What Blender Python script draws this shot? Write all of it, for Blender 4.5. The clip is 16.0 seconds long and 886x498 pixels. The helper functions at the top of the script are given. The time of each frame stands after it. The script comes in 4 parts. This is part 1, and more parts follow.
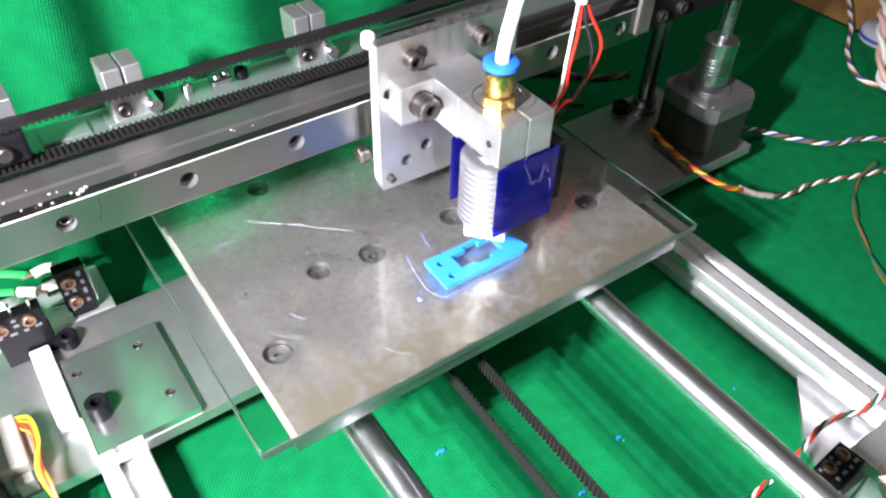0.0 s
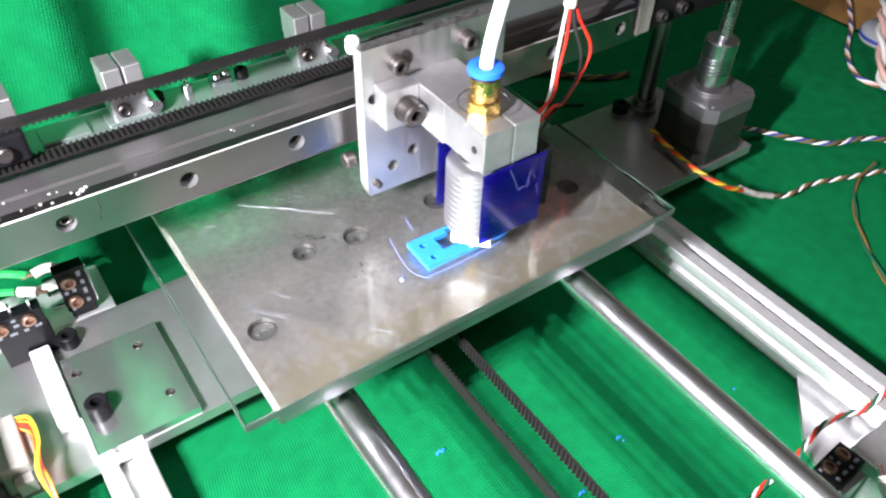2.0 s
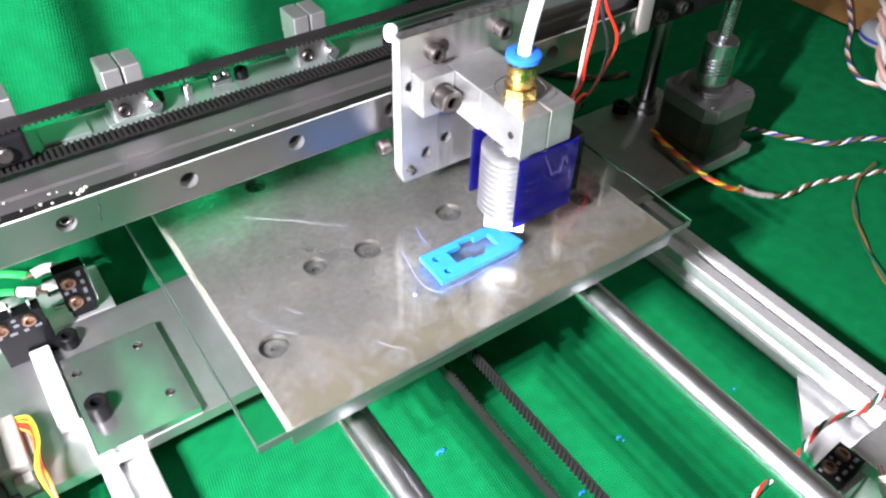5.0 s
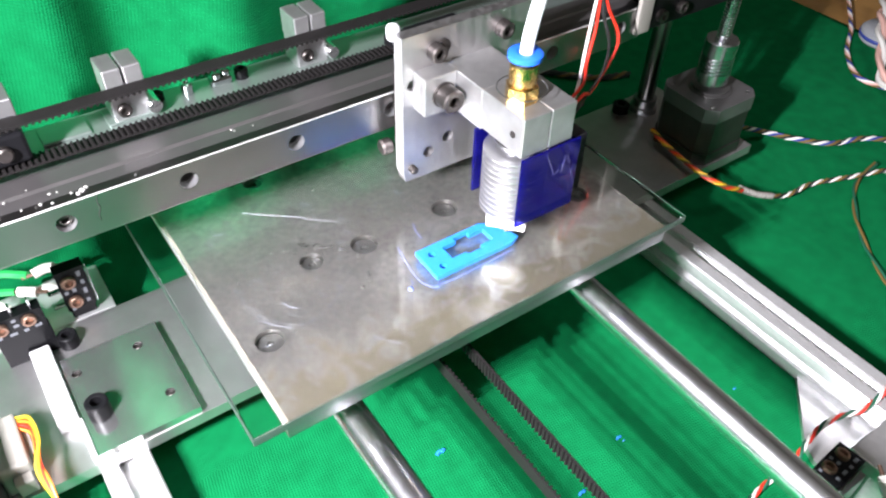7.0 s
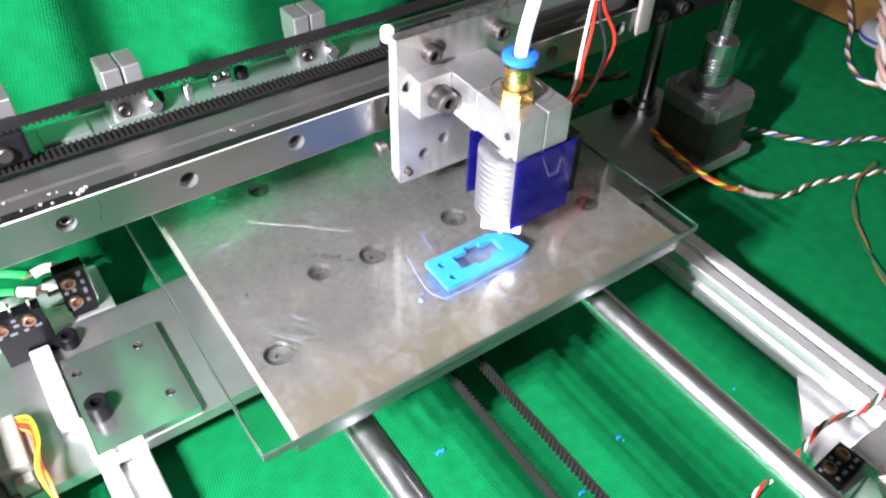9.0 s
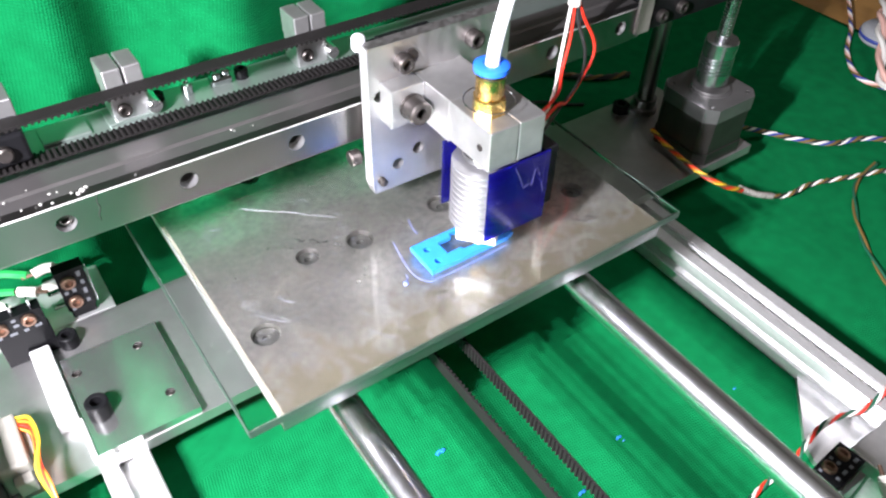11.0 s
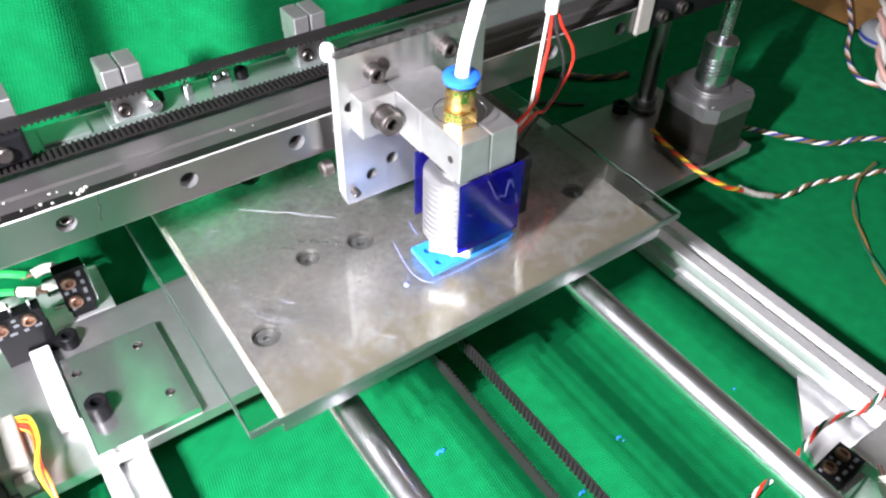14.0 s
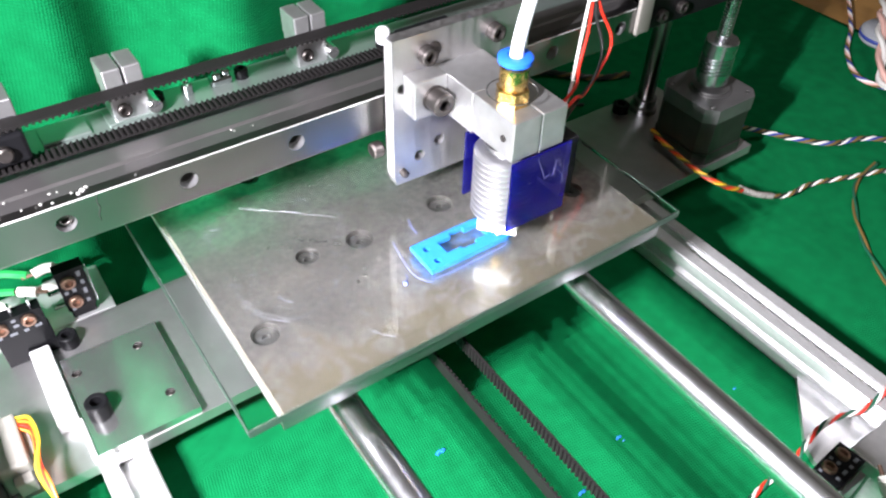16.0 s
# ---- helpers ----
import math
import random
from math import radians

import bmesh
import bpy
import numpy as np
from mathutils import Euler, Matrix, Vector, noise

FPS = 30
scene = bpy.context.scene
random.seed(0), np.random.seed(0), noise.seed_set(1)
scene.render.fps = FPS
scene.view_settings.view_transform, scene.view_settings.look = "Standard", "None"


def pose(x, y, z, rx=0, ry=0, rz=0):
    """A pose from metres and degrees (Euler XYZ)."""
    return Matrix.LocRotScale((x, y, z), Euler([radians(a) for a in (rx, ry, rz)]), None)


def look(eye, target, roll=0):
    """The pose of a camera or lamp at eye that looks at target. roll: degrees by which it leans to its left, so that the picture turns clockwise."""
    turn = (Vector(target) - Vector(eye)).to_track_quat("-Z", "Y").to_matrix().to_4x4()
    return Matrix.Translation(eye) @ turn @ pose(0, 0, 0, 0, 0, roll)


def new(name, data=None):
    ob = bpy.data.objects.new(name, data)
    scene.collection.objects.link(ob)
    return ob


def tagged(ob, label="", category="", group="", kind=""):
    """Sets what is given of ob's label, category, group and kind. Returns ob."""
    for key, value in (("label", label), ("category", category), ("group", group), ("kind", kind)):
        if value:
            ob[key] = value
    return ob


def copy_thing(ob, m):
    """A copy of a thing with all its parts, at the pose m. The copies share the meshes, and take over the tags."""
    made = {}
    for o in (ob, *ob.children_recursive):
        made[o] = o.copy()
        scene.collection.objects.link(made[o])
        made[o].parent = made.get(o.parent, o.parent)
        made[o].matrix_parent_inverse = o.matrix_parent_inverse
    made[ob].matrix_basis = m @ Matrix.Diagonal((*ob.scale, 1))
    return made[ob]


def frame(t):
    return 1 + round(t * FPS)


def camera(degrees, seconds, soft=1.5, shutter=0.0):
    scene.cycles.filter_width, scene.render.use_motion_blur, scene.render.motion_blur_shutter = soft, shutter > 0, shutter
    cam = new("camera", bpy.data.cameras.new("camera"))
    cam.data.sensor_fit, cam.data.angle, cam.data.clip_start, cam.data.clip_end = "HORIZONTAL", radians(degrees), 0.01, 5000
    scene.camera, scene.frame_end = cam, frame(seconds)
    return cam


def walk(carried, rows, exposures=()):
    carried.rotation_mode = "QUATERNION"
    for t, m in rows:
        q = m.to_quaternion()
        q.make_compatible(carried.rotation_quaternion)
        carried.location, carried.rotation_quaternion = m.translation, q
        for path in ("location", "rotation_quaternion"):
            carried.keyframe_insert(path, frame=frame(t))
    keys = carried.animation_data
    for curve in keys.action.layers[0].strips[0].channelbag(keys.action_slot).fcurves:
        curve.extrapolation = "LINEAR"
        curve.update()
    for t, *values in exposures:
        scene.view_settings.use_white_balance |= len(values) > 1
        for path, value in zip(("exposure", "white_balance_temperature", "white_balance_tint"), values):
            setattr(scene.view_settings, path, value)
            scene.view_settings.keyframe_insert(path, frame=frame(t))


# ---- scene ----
cam = camera(59.46, 16.0, soft=2.2, shutter=0.6)
EYE = pose(0, 0, 0.310, 46.567, -1.375, -34.680)
walk(cam, [(0.0, EYE), (16.0, EYE)], exposures=[(0.0, 0.0), (16.0, 0.0)])

# ---- light: a desk lamp to the left of the machine, dim room light ----
world = bpy.data.worlds.new("room_air")
scene.world = world
world.use_nodes = True
world.node_tree.nodes["Background"].inputs[0].default_value = (0.9, 0.95, 1.0, 1)
world.node_tree.nodes["Background"].inputs[1].default_value = 0.25


def lamp(name, size, power, colour, eye, target, spread=180):
    data = bpy.data.lights.new(name, "AREA")
    data.shape, data.size, data.energy, data.color = "DISK", size, power, colour
    data.spread = radians(spread)
    ob = new(name, data)
    ob.matrix_world = look(eye, target)
    return ob


for k in range(4):
    lamp("desk_lamp_light", 0.008, 1.95, (0.95, 0.92, 1.0), (-0.238 + 0.018 * k, 0.020 + 0.010 * k, 0.350 + 0.006 * k), (0.18, 0.09, -0.02), 130)
lamp("ceiling_light", 0.9, 10.0, (1.0, 0.98, 0.96), (0.5, -0.6, 2.3), (0.2, 0.2, 0.0))


# ---- materials ----
def mat(name, colour, rough=0.5, metal=0.0, grain=0.0, scale=200.0, bump=0.0, stretch=(1, 1, 1), vary=0.0, spec=0.5, **more):
    m = bpy.data.materials.new(name)
    m.use_nodes = True
    nt = m.node_tree
    b = nt.nodes["Principled BSDF"]
    b.inputs["Base Color"].default_value = (*colour, 1)
    b.inputs["Roughness"].default_value = rough
    b.inputs["Metallic"].default_value = metal
    b.inputs["Specular IOR Level"].default_value = spec
    for key, value in more.items():
        b.inputs[key.replace("_", " ")].default_value = value
    co = nt.nodes.new("ShaderNodeTexCoord")
    mp = nt.nodes.new("ShaderNodeMapping")
    mp.inputs["Scale"].default_value = stretch
    nt.links.new(co.outputs["Object"], mp.inputs[0])
    if grain or bump:
        fine = nt.nodes.new("ShaderNodeTexNoise")
        fine.inputs["Scale"].default_value = scale
        fine.inputs["Detail"].default_value = 5
        nt.links.new(mp.outputs[0], fine.inputs["Vector"])
    if grain or vary:
        big = nt.nodes.new("ShaderNodeTexNoise")
        big.inputs["Scale"].default_value = scale * 0.12
        big.inputs["Detail"].default_value = 6
        nt.links.new(co.outputs["Object"], big.inputs["Vector"])
        amount = max(grain, vary)
        ramp = nt.nodes.new("ShaderNodeMapRange")
        ramp.inputs[1].default_value, ramp.inputs[2].default_value = 0.3, 0.7
        ramp.inputs[3].default_value, ramp.inputs[4].default_value = 1 - amount, 1 + amount
        nt.links.new(big.outputs["Fac"], ramp.inputs[0])
        mul = nt.nodes.new("ShaderNodeVectorMath")
        mul.operation = "MULTIPLY"
        mul.inputs[0].default_value = colour
        nt.links.new(ramp.outputs[0], mul.inputs[1])
        nt.links.new(mul.outputs[0], b.inputs["Base Color"])
        if grain:
            rr = nt.nodes.new("ShaderNodeMapRange")
            rr.inputs[1].default_value, rr.inputs[2].default_value = 0.3, 0.7
            rr.inputs[3].default_value, rr.inputs[4].default_value = max(rough - grain * 0.5, 0.02), min(rough + grain * 0.5, 1)
            nt.links.new(fine.outputs["Fac"], rr.inputs[0])
            nt.links.new(rr.outputs[0], b.inputs["Roughness"])
    if bump:
        bp = nt.nodes.new("ShaderNodeBump")
        bp.inputs["Strength"].default_value = bump
        bp.inputs["Distance"].default_value = 0.0006
        nt.links.new(fine.outputs["Fac"], bp.inputs["Height"])
        nt.links.new(bp.outputs[0], b.inputs["Normal"])
    return m


ALU = mat("brushed_aluminium", (0.80, 0.80, 0.80), 0.41, 0.75, 0.06, 1500, 0.04, (1, 0.1, 1))
ALU_PLATE = mat("scratched_aluminium_plate", (0.70, 0.69, 0.69), 0.45, 0.9, 0.08, 1400, 0.05, (0.3, 1, 1))
ALU_CAST = mat("sawn_aluminium", (0.59, 0.59, 0.59), 0.44, 0.95, 0.08, 1500, 0.06)
MIRROR_ALU = mat("polished_aluminium", (0.78, 0.79, 0.78), 0.14, 0.94, 0.0, 900, 0.0, vary=0.08)
STEEL = mat("ground_rail_steel", (0.25, 0.24, 0.24), 0.30, 1.0, vary=0.05, scale=300)
BEAM = mat("dull_beam_steel", (0.28, 0.265, 0.265), 0.34, 0.90, 0.06, 700, 0.02, (0.25, 1, 1))
ROD = mat("polished_rod_steel", (0.93, 0.94, 0.96), 0.25, 1.0, 0.03, 300)
MOTOR_STEEL = mat("dark_motor_steel", (0.085, 0.078, 0.074), 0.38, 0.85, 0.1, 900, 0.04, (1, 1, 0.15))
MOTOR_CAP = mat("cast_motor_aluminium", (0.24, 0.235, 0.235), 0.40, 0.8, 0.08, 1100, 0.06)
GREASE = mat("clear_grease", (0.30, 0.30, 0.28), 0.35, 0.0, spec=0.3)
CHROME = mat("chromed_rod_steel", (0.66, 0.67, 0.69), 0.16, 1.0, 0.04, 300)
BOLT = mat("oiled_bolt_steel", (0.09, 0.08, 0.076), 0.42, 0.9, 0.1, 1500, 0.06)
BLACK = mat("black_plastic", (0.006, 0.006, 0.007), 0.32, 0.0, 0.08, 1500, 0.05, spec=0.18)
BLACKMETAL = mat("black_enamel", (0.007, 0.007, 0.008), 0.45, 0.0, 0.1, 1200, 0.05, spec=0.10)
BASEPLATE = mat("dark_grey_base_plate", (0.60, 0.59, 0.59), 0.40, 0.93, 0.06, 900, 0.03, (0.3, 1, 1))
MATTE = mat("matte_aluminium", (0.76, 0.76, 0.76), 0.5, 0.35, 0.05, 1200, 0.05)
DULLSCREW = mat("oxidised_screw", (0.022, 0.021, 0.020), 0.55, 0.25, 0.4, 1300, 0.35)
PLUG = mat("cream_plug_plastic", (0.26, 0.245, 0.22), 0.5, 0.0, 0.1, 400)
RUBBER = mat("belt_rubber", (0.011, 0.010, 0.010), 0.5, 0.0, 0.1, 1500, 0.05, spec=0.12)
BRASS = mat("turned_brass", (0.72, 0.47, 0.16), 0.25, 1.0, 0.15, 500, 0.05)
PTFE = mat("white_tube", (0.82, 0.84, 0.86), 0.40, 0.0, 0.04, 200)
BLUE = mat("blue_ring_plastic", (0.02, 0.14, 0.80), 0.35, 0.0, 0.05, 300)
PRINT = mat("light_blue_printed_plastic", (0.020, 0.20, 0.66), 0.42, 0.0, 0.06, 1800, 0.3, (1, 0.15, 1))
SHROUD = mat("dark_blue_clear_plastic", (0.012, 0.010, 0.36), 0.08, 0.0, 0.03, 200, Transmission_Weight=0.88, IOR=1.4)
WHITE = mat("white_plastic", (0.78, 0.76, 0.70), 0.45, 0.0, 0.08, 300)
HEAT = mat("turned_heatsink_aluminium", (0.60, 0.60, 0.61), 0.34, 0.92, 0.05, 1500)
HEADPLATE = mat("streaked_carriage_aluminium", (0.60, 0.59, 0.59), 0.42, 1.0, 0.14, 420, 0.10, (1, 1, 0.12))
SCUFF = mat("pale_scuff", (0.035, 0.035, 0.12), 0.6)
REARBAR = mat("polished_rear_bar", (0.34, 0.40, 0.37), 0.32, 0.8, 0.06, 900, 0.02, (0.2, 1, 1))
WOOD = mat("brown_table_wood", (0.32, 0.17, 0.05), 0.45, 0.0, 0.3, 60, 0.2, (1, 0.1, 1))
SLEEVE = mat("heat_shrink_plastic", (0.50, 0.47, 0.43), 0.3, 0.0, 0.12, 300, 0.2, Transmission_Weight=0.3)
COUPLING = mat("turned_coupling_aluminium", (0.60, 0.61, 0.62), 0.24, 1.0, 0.06, 900, 0.03, (0.2, 0.2, 1))
# Pale brown tone that puts lamplight along the bed plate's margin into colour.
LITMARGIN = mat("lit_plate_margin", (0.50, 0.455, 0.38), 0.45, 0.85, 0.25, 500, 0.1)
WALLPAINT = mat("room_paint", (0.72, 0.72, 0.71), 0.9, 0.0, 0.04, 8, 0.05)
DARKALU = mat("dull_grey_metal", (0.30, 0.30, 0.31), 0.38, 1.0, 0.06, 1200, 0.05)
NAVY = mat("hole_shade_blue", (0.006, 0.02, 0.12), 0.5)
MARK = mat("grey_moulded_mark", (0.16, 0.17, 0.19), 0.5)
GREYPL = mat("grey_plastic", (0.30, 0.31, 0.33), 0.5, 0.0, 0.1, 200)
COPPERY = mat("worn_brass_screw", (0.30, 0.19, 0.14), 0.45, 0.9, 0.2, 800, 0.05)
FLECK = mat("pale_plastic_strand", (0.22, 0.235, 0.28), 0.35)
SKIRT = mat("pale_blue_strand", (0.14, 0.18, 0.42), 0.35)


def cloth_material():
    m = mat("green_cloth", (0.002, 0.130, 0.040), 0.92, 0.0, 0.0, 900, 0.0, vary=0.14, spec=0.06)
    nt = m.node_tree
    b = nt.nodes["Principled BSDF"]
    co = nt.nodes.new("ShaderNodeUVMap")
    heights = []
    for turn in (0.0, 90.0):
        mp = nt.nodes.new("ShaderNodeMapping")
        mp.inputs["Rotation"].default_value = (0, 0, radians(turn + 8))
        wave = nt.nodes.new("ShaderNodeTexWave")
        wave.inputs["Scale"].default_value = 250
        wave.inputs["Distortion"].default_value = 2.5
        wave.inputs["Detail Scale"].default_value = 2.0
        nt.links.new(co.outputs["UV"], mp.inputs[0])
        nt.links.new(mp.outputs[0], wave.inputs["Vector"])
        heights.append(wave.outputs["Fac"])
    add = nt.nodes.new("ShaderNodeMath")
    nt.links.new(heights[0], add.inputs[0])
    nt.links.new(heights[1], add.inputs[1])
    bp = nt.nodes.new("ShaderNodeBump")
    bp.inputs["Strength"].default_value, bp.inputs["Distance"].default_value = 0.33, 0.0006
    nt.links.new(add.outputs[0], bp.inputs["Height"])
    nt.links.new(bp.outputs[0], b.inputs["Normal"])
    return m


CLOTH = cloth_material()


def bed_metal():
    """Worn aluminium: smudges at three scales, fine scratches, brown residue along the front edge and in blotches."""
    m = mat("worn_bed_aluminium", (0.56, 0.545, 0.53), 0.40, 1.0, 0.0, 1200, 0.0)
    nt = m.node_tree
    b = nt.nodes["Principled BSDF"]
    co = nt.nodes.new("ShaderNodeTexCoord")

    def tex(scale, detail=5, stretch=(1, 1, 1), turn=0.0, warp=0.0):
        mp = nt.nodes.new("ShaderNodeMapping")
        mp.inputs["Scale"].default_value, mp.inputs["Rotation"].default_value = stretch, (0, 0, radians(turn))
        nt.links.new(co.outputs["Object"], mp.inputs[0])
        n = nt.nodes.new("ShaderNodeTexNoise")
        n.inputs["Scale"].default_value, n.inputs["Detail"].default_value, n.inputs["Distortion"].default_value = scale, detail, warp
        nt.links.new(mp.outputs[0], n.inputs["Vector"])
        return n.outputs["Fac"]

    def span(value, a0, a1, b0, b1):
        r = nt.nodes.new("ShaderNodeMapRange")
        for k, v in enumerate((a0, a1, b0, b1)):
            r.inputs[k + 1].default_value = v
        nt.links.new(value, r.inputs[0])
        return r.outputs[0]

    def math_node(kind, a, b):
        n = nt.nodes.new("ShaderNodeMath")
        n.operation = kind
        nt.links.new(a, n.inputs[0])
        nt.links.new(b, n.inputs[1])
        return n.outputs[0]

    def blend(fac, a, b):
        n = nt.nodes.new("ShaderNodeMix")
        n.data_type = "RGBA"
        nt.links.new(fac, n.inputs["Factor"])
        for k, v in ((6, a), (7, b)):
            if isinstance(v, tuple):
                n.inputs[k].default_value = (*v, 1)
            else:
                nt.links.new(v, n.inputs[k])
        return n.outputs[2]

    smudge = span(tex(38, 8, warp=0.8), 0.32, 0.68, 0.0, 1.0)
    speck = span(tex(420, 4), 0.30, 0.70, 0.0, 1.0)
    scratch_a = span(tex(260, 3, (0.04, 1, 1), 28), 0.62, 0.70, 0.0, 1.0)
    scratch_b = span(tex(220, 3, (1, 0.05, 1), 20), 0.63, 0.70, 0.0, 1.0)
    scratch = math_node("MAXIMUM", scratch_a, scratch_b)
    colour = blend(smudge, (0.37, 0.34, 0.328), (0.665, 0.63, 0.615))
    grit = nt.nodes.new("ShaderNodeVectorMath")
    grit.operation = "MULTIPLY"
    nt.links.new(colour, grit.inputs[0])
    nt.links.new(span(speck, 0, 1, 0.70, 1.22), grit.inputs[1])
    colour = blend(span(scratch, 0, 1, 0, 0.16), grit.outputs[0], (0.72, 0.72, 0.72))
    sep = nt.nodes.new("ShaderNodeSeparateXYZ")
    nt.links.new(co.outputs["Object"], sep.inputs[0])
    stain = span(math_node("ADD", span(sep.outputs["Y"], 0.128, 0.170, 0.40, -0.08), tex(85, 9, warp=1.2)), 0.50, 0.82, 0.0, 0.85)
    nt.links.new(blend(stain, colour, (0.15, 0.122, 0.072)), b.inputs["Base Color"])
    rough = math_node("ADD", span(smudge, 0, 1, 0.40, 0.28), span(speck, 0, 1, 0.06, -0.04))
    nt.links.new(math_node("ADD", rough, span(stain, 0, 1, 0.0, 0.10)), b.inputs["Roughness"])
    nt.links.new(span(stain, 0, 1, 1.0, 0.88), b.inputs["Metallic"])
    bp = nt.nodes.new("ShaderNodeBump")
    bp.inputs["Strength"].default_value, bp.inputs["Distance"].default_value = 0.10, 0.0004
    nt.links.new(speck, bp.inputs["Height"])
    nt.links.new(bp.outputs[0], b.inputs["Normal"])
    return m


BEDMETAL = bed_metal()
GLASSEDGE = mat("ground_glass_edge", (0.10, 0.17, 0.13), 0.45, 0.0, 0.1, 500, spec=0.25, Transmission_Weight=0.75)
GLASS = mat("bed_glass", (0.93, 0.97, 0.95), 0.03, 0.0, spec=0.6, Transmission_Weight=1.0, IOR=1.5)

# ---- building helpers; sizes in millimetres ----
MM = 0.001


def part(name, bm, material, parent=None, label=""):
    bmesh.ops.recalc_face_normals(bm, faces=bm.faces)
    me = bpy.data.meshes.new(name)
    bm.to_mesh(me)
    bm.free()
    me.materials.append(material)
    ob = new(name, me)
    if parent:
        ob.parent = parent
    if label:
        ob["label"] = label
    return ob


def thing(name, label, category, x=0, y=0, z=0, group="", kind=""):
    ob = new(name)
    ob.empty_display_size = 0.01
    ob.matrix_basis = pose(x * MM, y * MM, z * MM)
    return tagged(ob, label, category, group, kind)


def smooth(ob, angle=40):
    me = ob.data
    me.polygons.foreach_set("use_smooth", [True] * len(me.polygons))
    me.set_sharp_from_angle(angle=radians(angle))
    return ob


def box(x0, x1, y0, y1, z0, z1, bevel=0.4, bm=None, m=None):
    own = bmesh.new()
    bmesh.ops.create_cube(own, size=1.0)
    for v in own.verts:
        v.co = Vector(((x0 + x1) / 2 + v.co.x * (x1 - x0), (y0 + y1) / 2 + v.co.y * (y1 - y0), (z0 + z1) / 2 + v.co.z * (z1 - z0))) * MM
    if bevel:
        bmesh.ops.bevel(own, geom=own.edges[:], offset=bevel * MM, segments=2, affect="EDGES", profile=0.5)
    if m:
        bmesh.ops.transform(own, matrix=m, verts=own.verts)
    return merge(bm, own)


def merge(bm, own):
    if bm is None:
        return own
    me = bpy.data.meshes.new("tmp")
    own.to_mesh(me)
    own.free()
    bm.from_mesh(me)
    bpy.data.meshes.remove(me)
    return bm


def turned(profile, at=(0, 0, 0), axis="z", seg=32, bm=None, sides=0, m=None):
    """A body of revolution: profile of (radius, height) from bottom to top."""
    own = bmesh.new()
    n = sides or seg
    rings = []
    for r, h in profile:
        if r <= 0:
            rings.append([own.verts.new((0, 0, h * MM))])
        else:
            rings.append([own.verts.new((r * MM * math.cos(2 * math.pi * i / n), r * MM * math.sin(2 * math.pi * i / n), h * MM)) for i in range(n)])
    for a, b in zip(rings, rings[1:]):
        for i in range(n):
            q = [a[i % len(a)], a[(i + 1) % n % len(a)], b[(i + 1) % n % len(b)], b[i % len(b)]]
            q = list(dict.fromkeys(q))
            if len(q) > 2:
                own.faces.new(q)
    for ring, flip in ((rings[0], True), (rings[-1], False)):
        if len(ring) > 2:
            own.faces.new(ring[::-1] if flip else ring)
    turn = {"z": Matrix.Identity(4), "x": Matrix.Rotation(radians(90), 4, "Y"), "y": Matrix.Rotation(radians(-90), 4, "X"), "-y": Matrix.Rotation(radians(90), 4, "X")}[axis]
    bmesh.ops.transform(own, matrix=(m or Matrix.Identity(4)) @ Matrix.Translation(Vector(at) * MM) @ turn, verts=own.verts)
    return merge(bm, own)


def rod(r, length, at, axis, seg=32, bm=None, chamfer=0.5):
    c = min(chamfer, r * 0.4)
    return turned([(r - c, 0), (r, c), (r, length - c), (r - c, length)], at, axis, seg, bm)


def slab(outline, holes, z0, z1, m=None, bm=None, seg=20):
    """A flat plate with through holes. outline: (x, y) points; holes: (x, y, radius)."""
    own = bmesh.new()
    loops = [outline] + [[(x + r * math.cos(2 * math.pi * i / seg), y + r * math.sin(2 * math.pi * i / seg)) for i in range(seg)] for x, y, r in holes]
    edges = []
    for loop in loops:
        vs = [own.verts.new((x * MM, y * MM, z0 * MM)) for x, y in loop]
        edges += [own.edges.new((a, b)) for a, b in zip(vs, vs[1:] + vs[:1])]
    bmesh.ops.triangle_fill(own, use_beauty=True, use_dissolve=False, edges=edges)
    made = bmesh.ops.extrude_face_region(own, geom=own.faces[:])
    bmesh.ops.translate(own, vec=(0, 0, (z1 - z0) * MM), verts=[v for v in made["geom"] if isinstance(v, bmesh.types.BMVert)])
    if m:
        bmesh.ops.transform(own, matrix=m, verts=own.verts)
    return merge(bm, own)


def rect(x0, x1, y0, y1):
    return [(x0, y0), (x1, y0), (x1, y1), (x0, y1)]


# turns a plate drawn in x, y into one that stands, facing the viewer (its y becomes z, its z becomes -y)
STAND = Matrix.Rotation(radians(90), 4, "X")


def smooth_line(points, step=6):
    """Catmull-Rom through the points."""
    pts = [Vector(p) for p in points]
    pts = [pts[0] * 2 - pts[1]] + pts + [pts[-1] * 2 - pts[-2]]
    out = []
    for a, b, c, d in zip(pts, pts[1:], pts[2:], pts[3:]):
        for i in range(step):
            t = i / step
            out.append(0.5 * ((2 * b) + (c - a) * t + (2 * a - 5 * b + 4 * c - d) * t * t + (3 * b - a - 3 * c + d) * t ** 3))
    out.append(pts[-2])
    return out


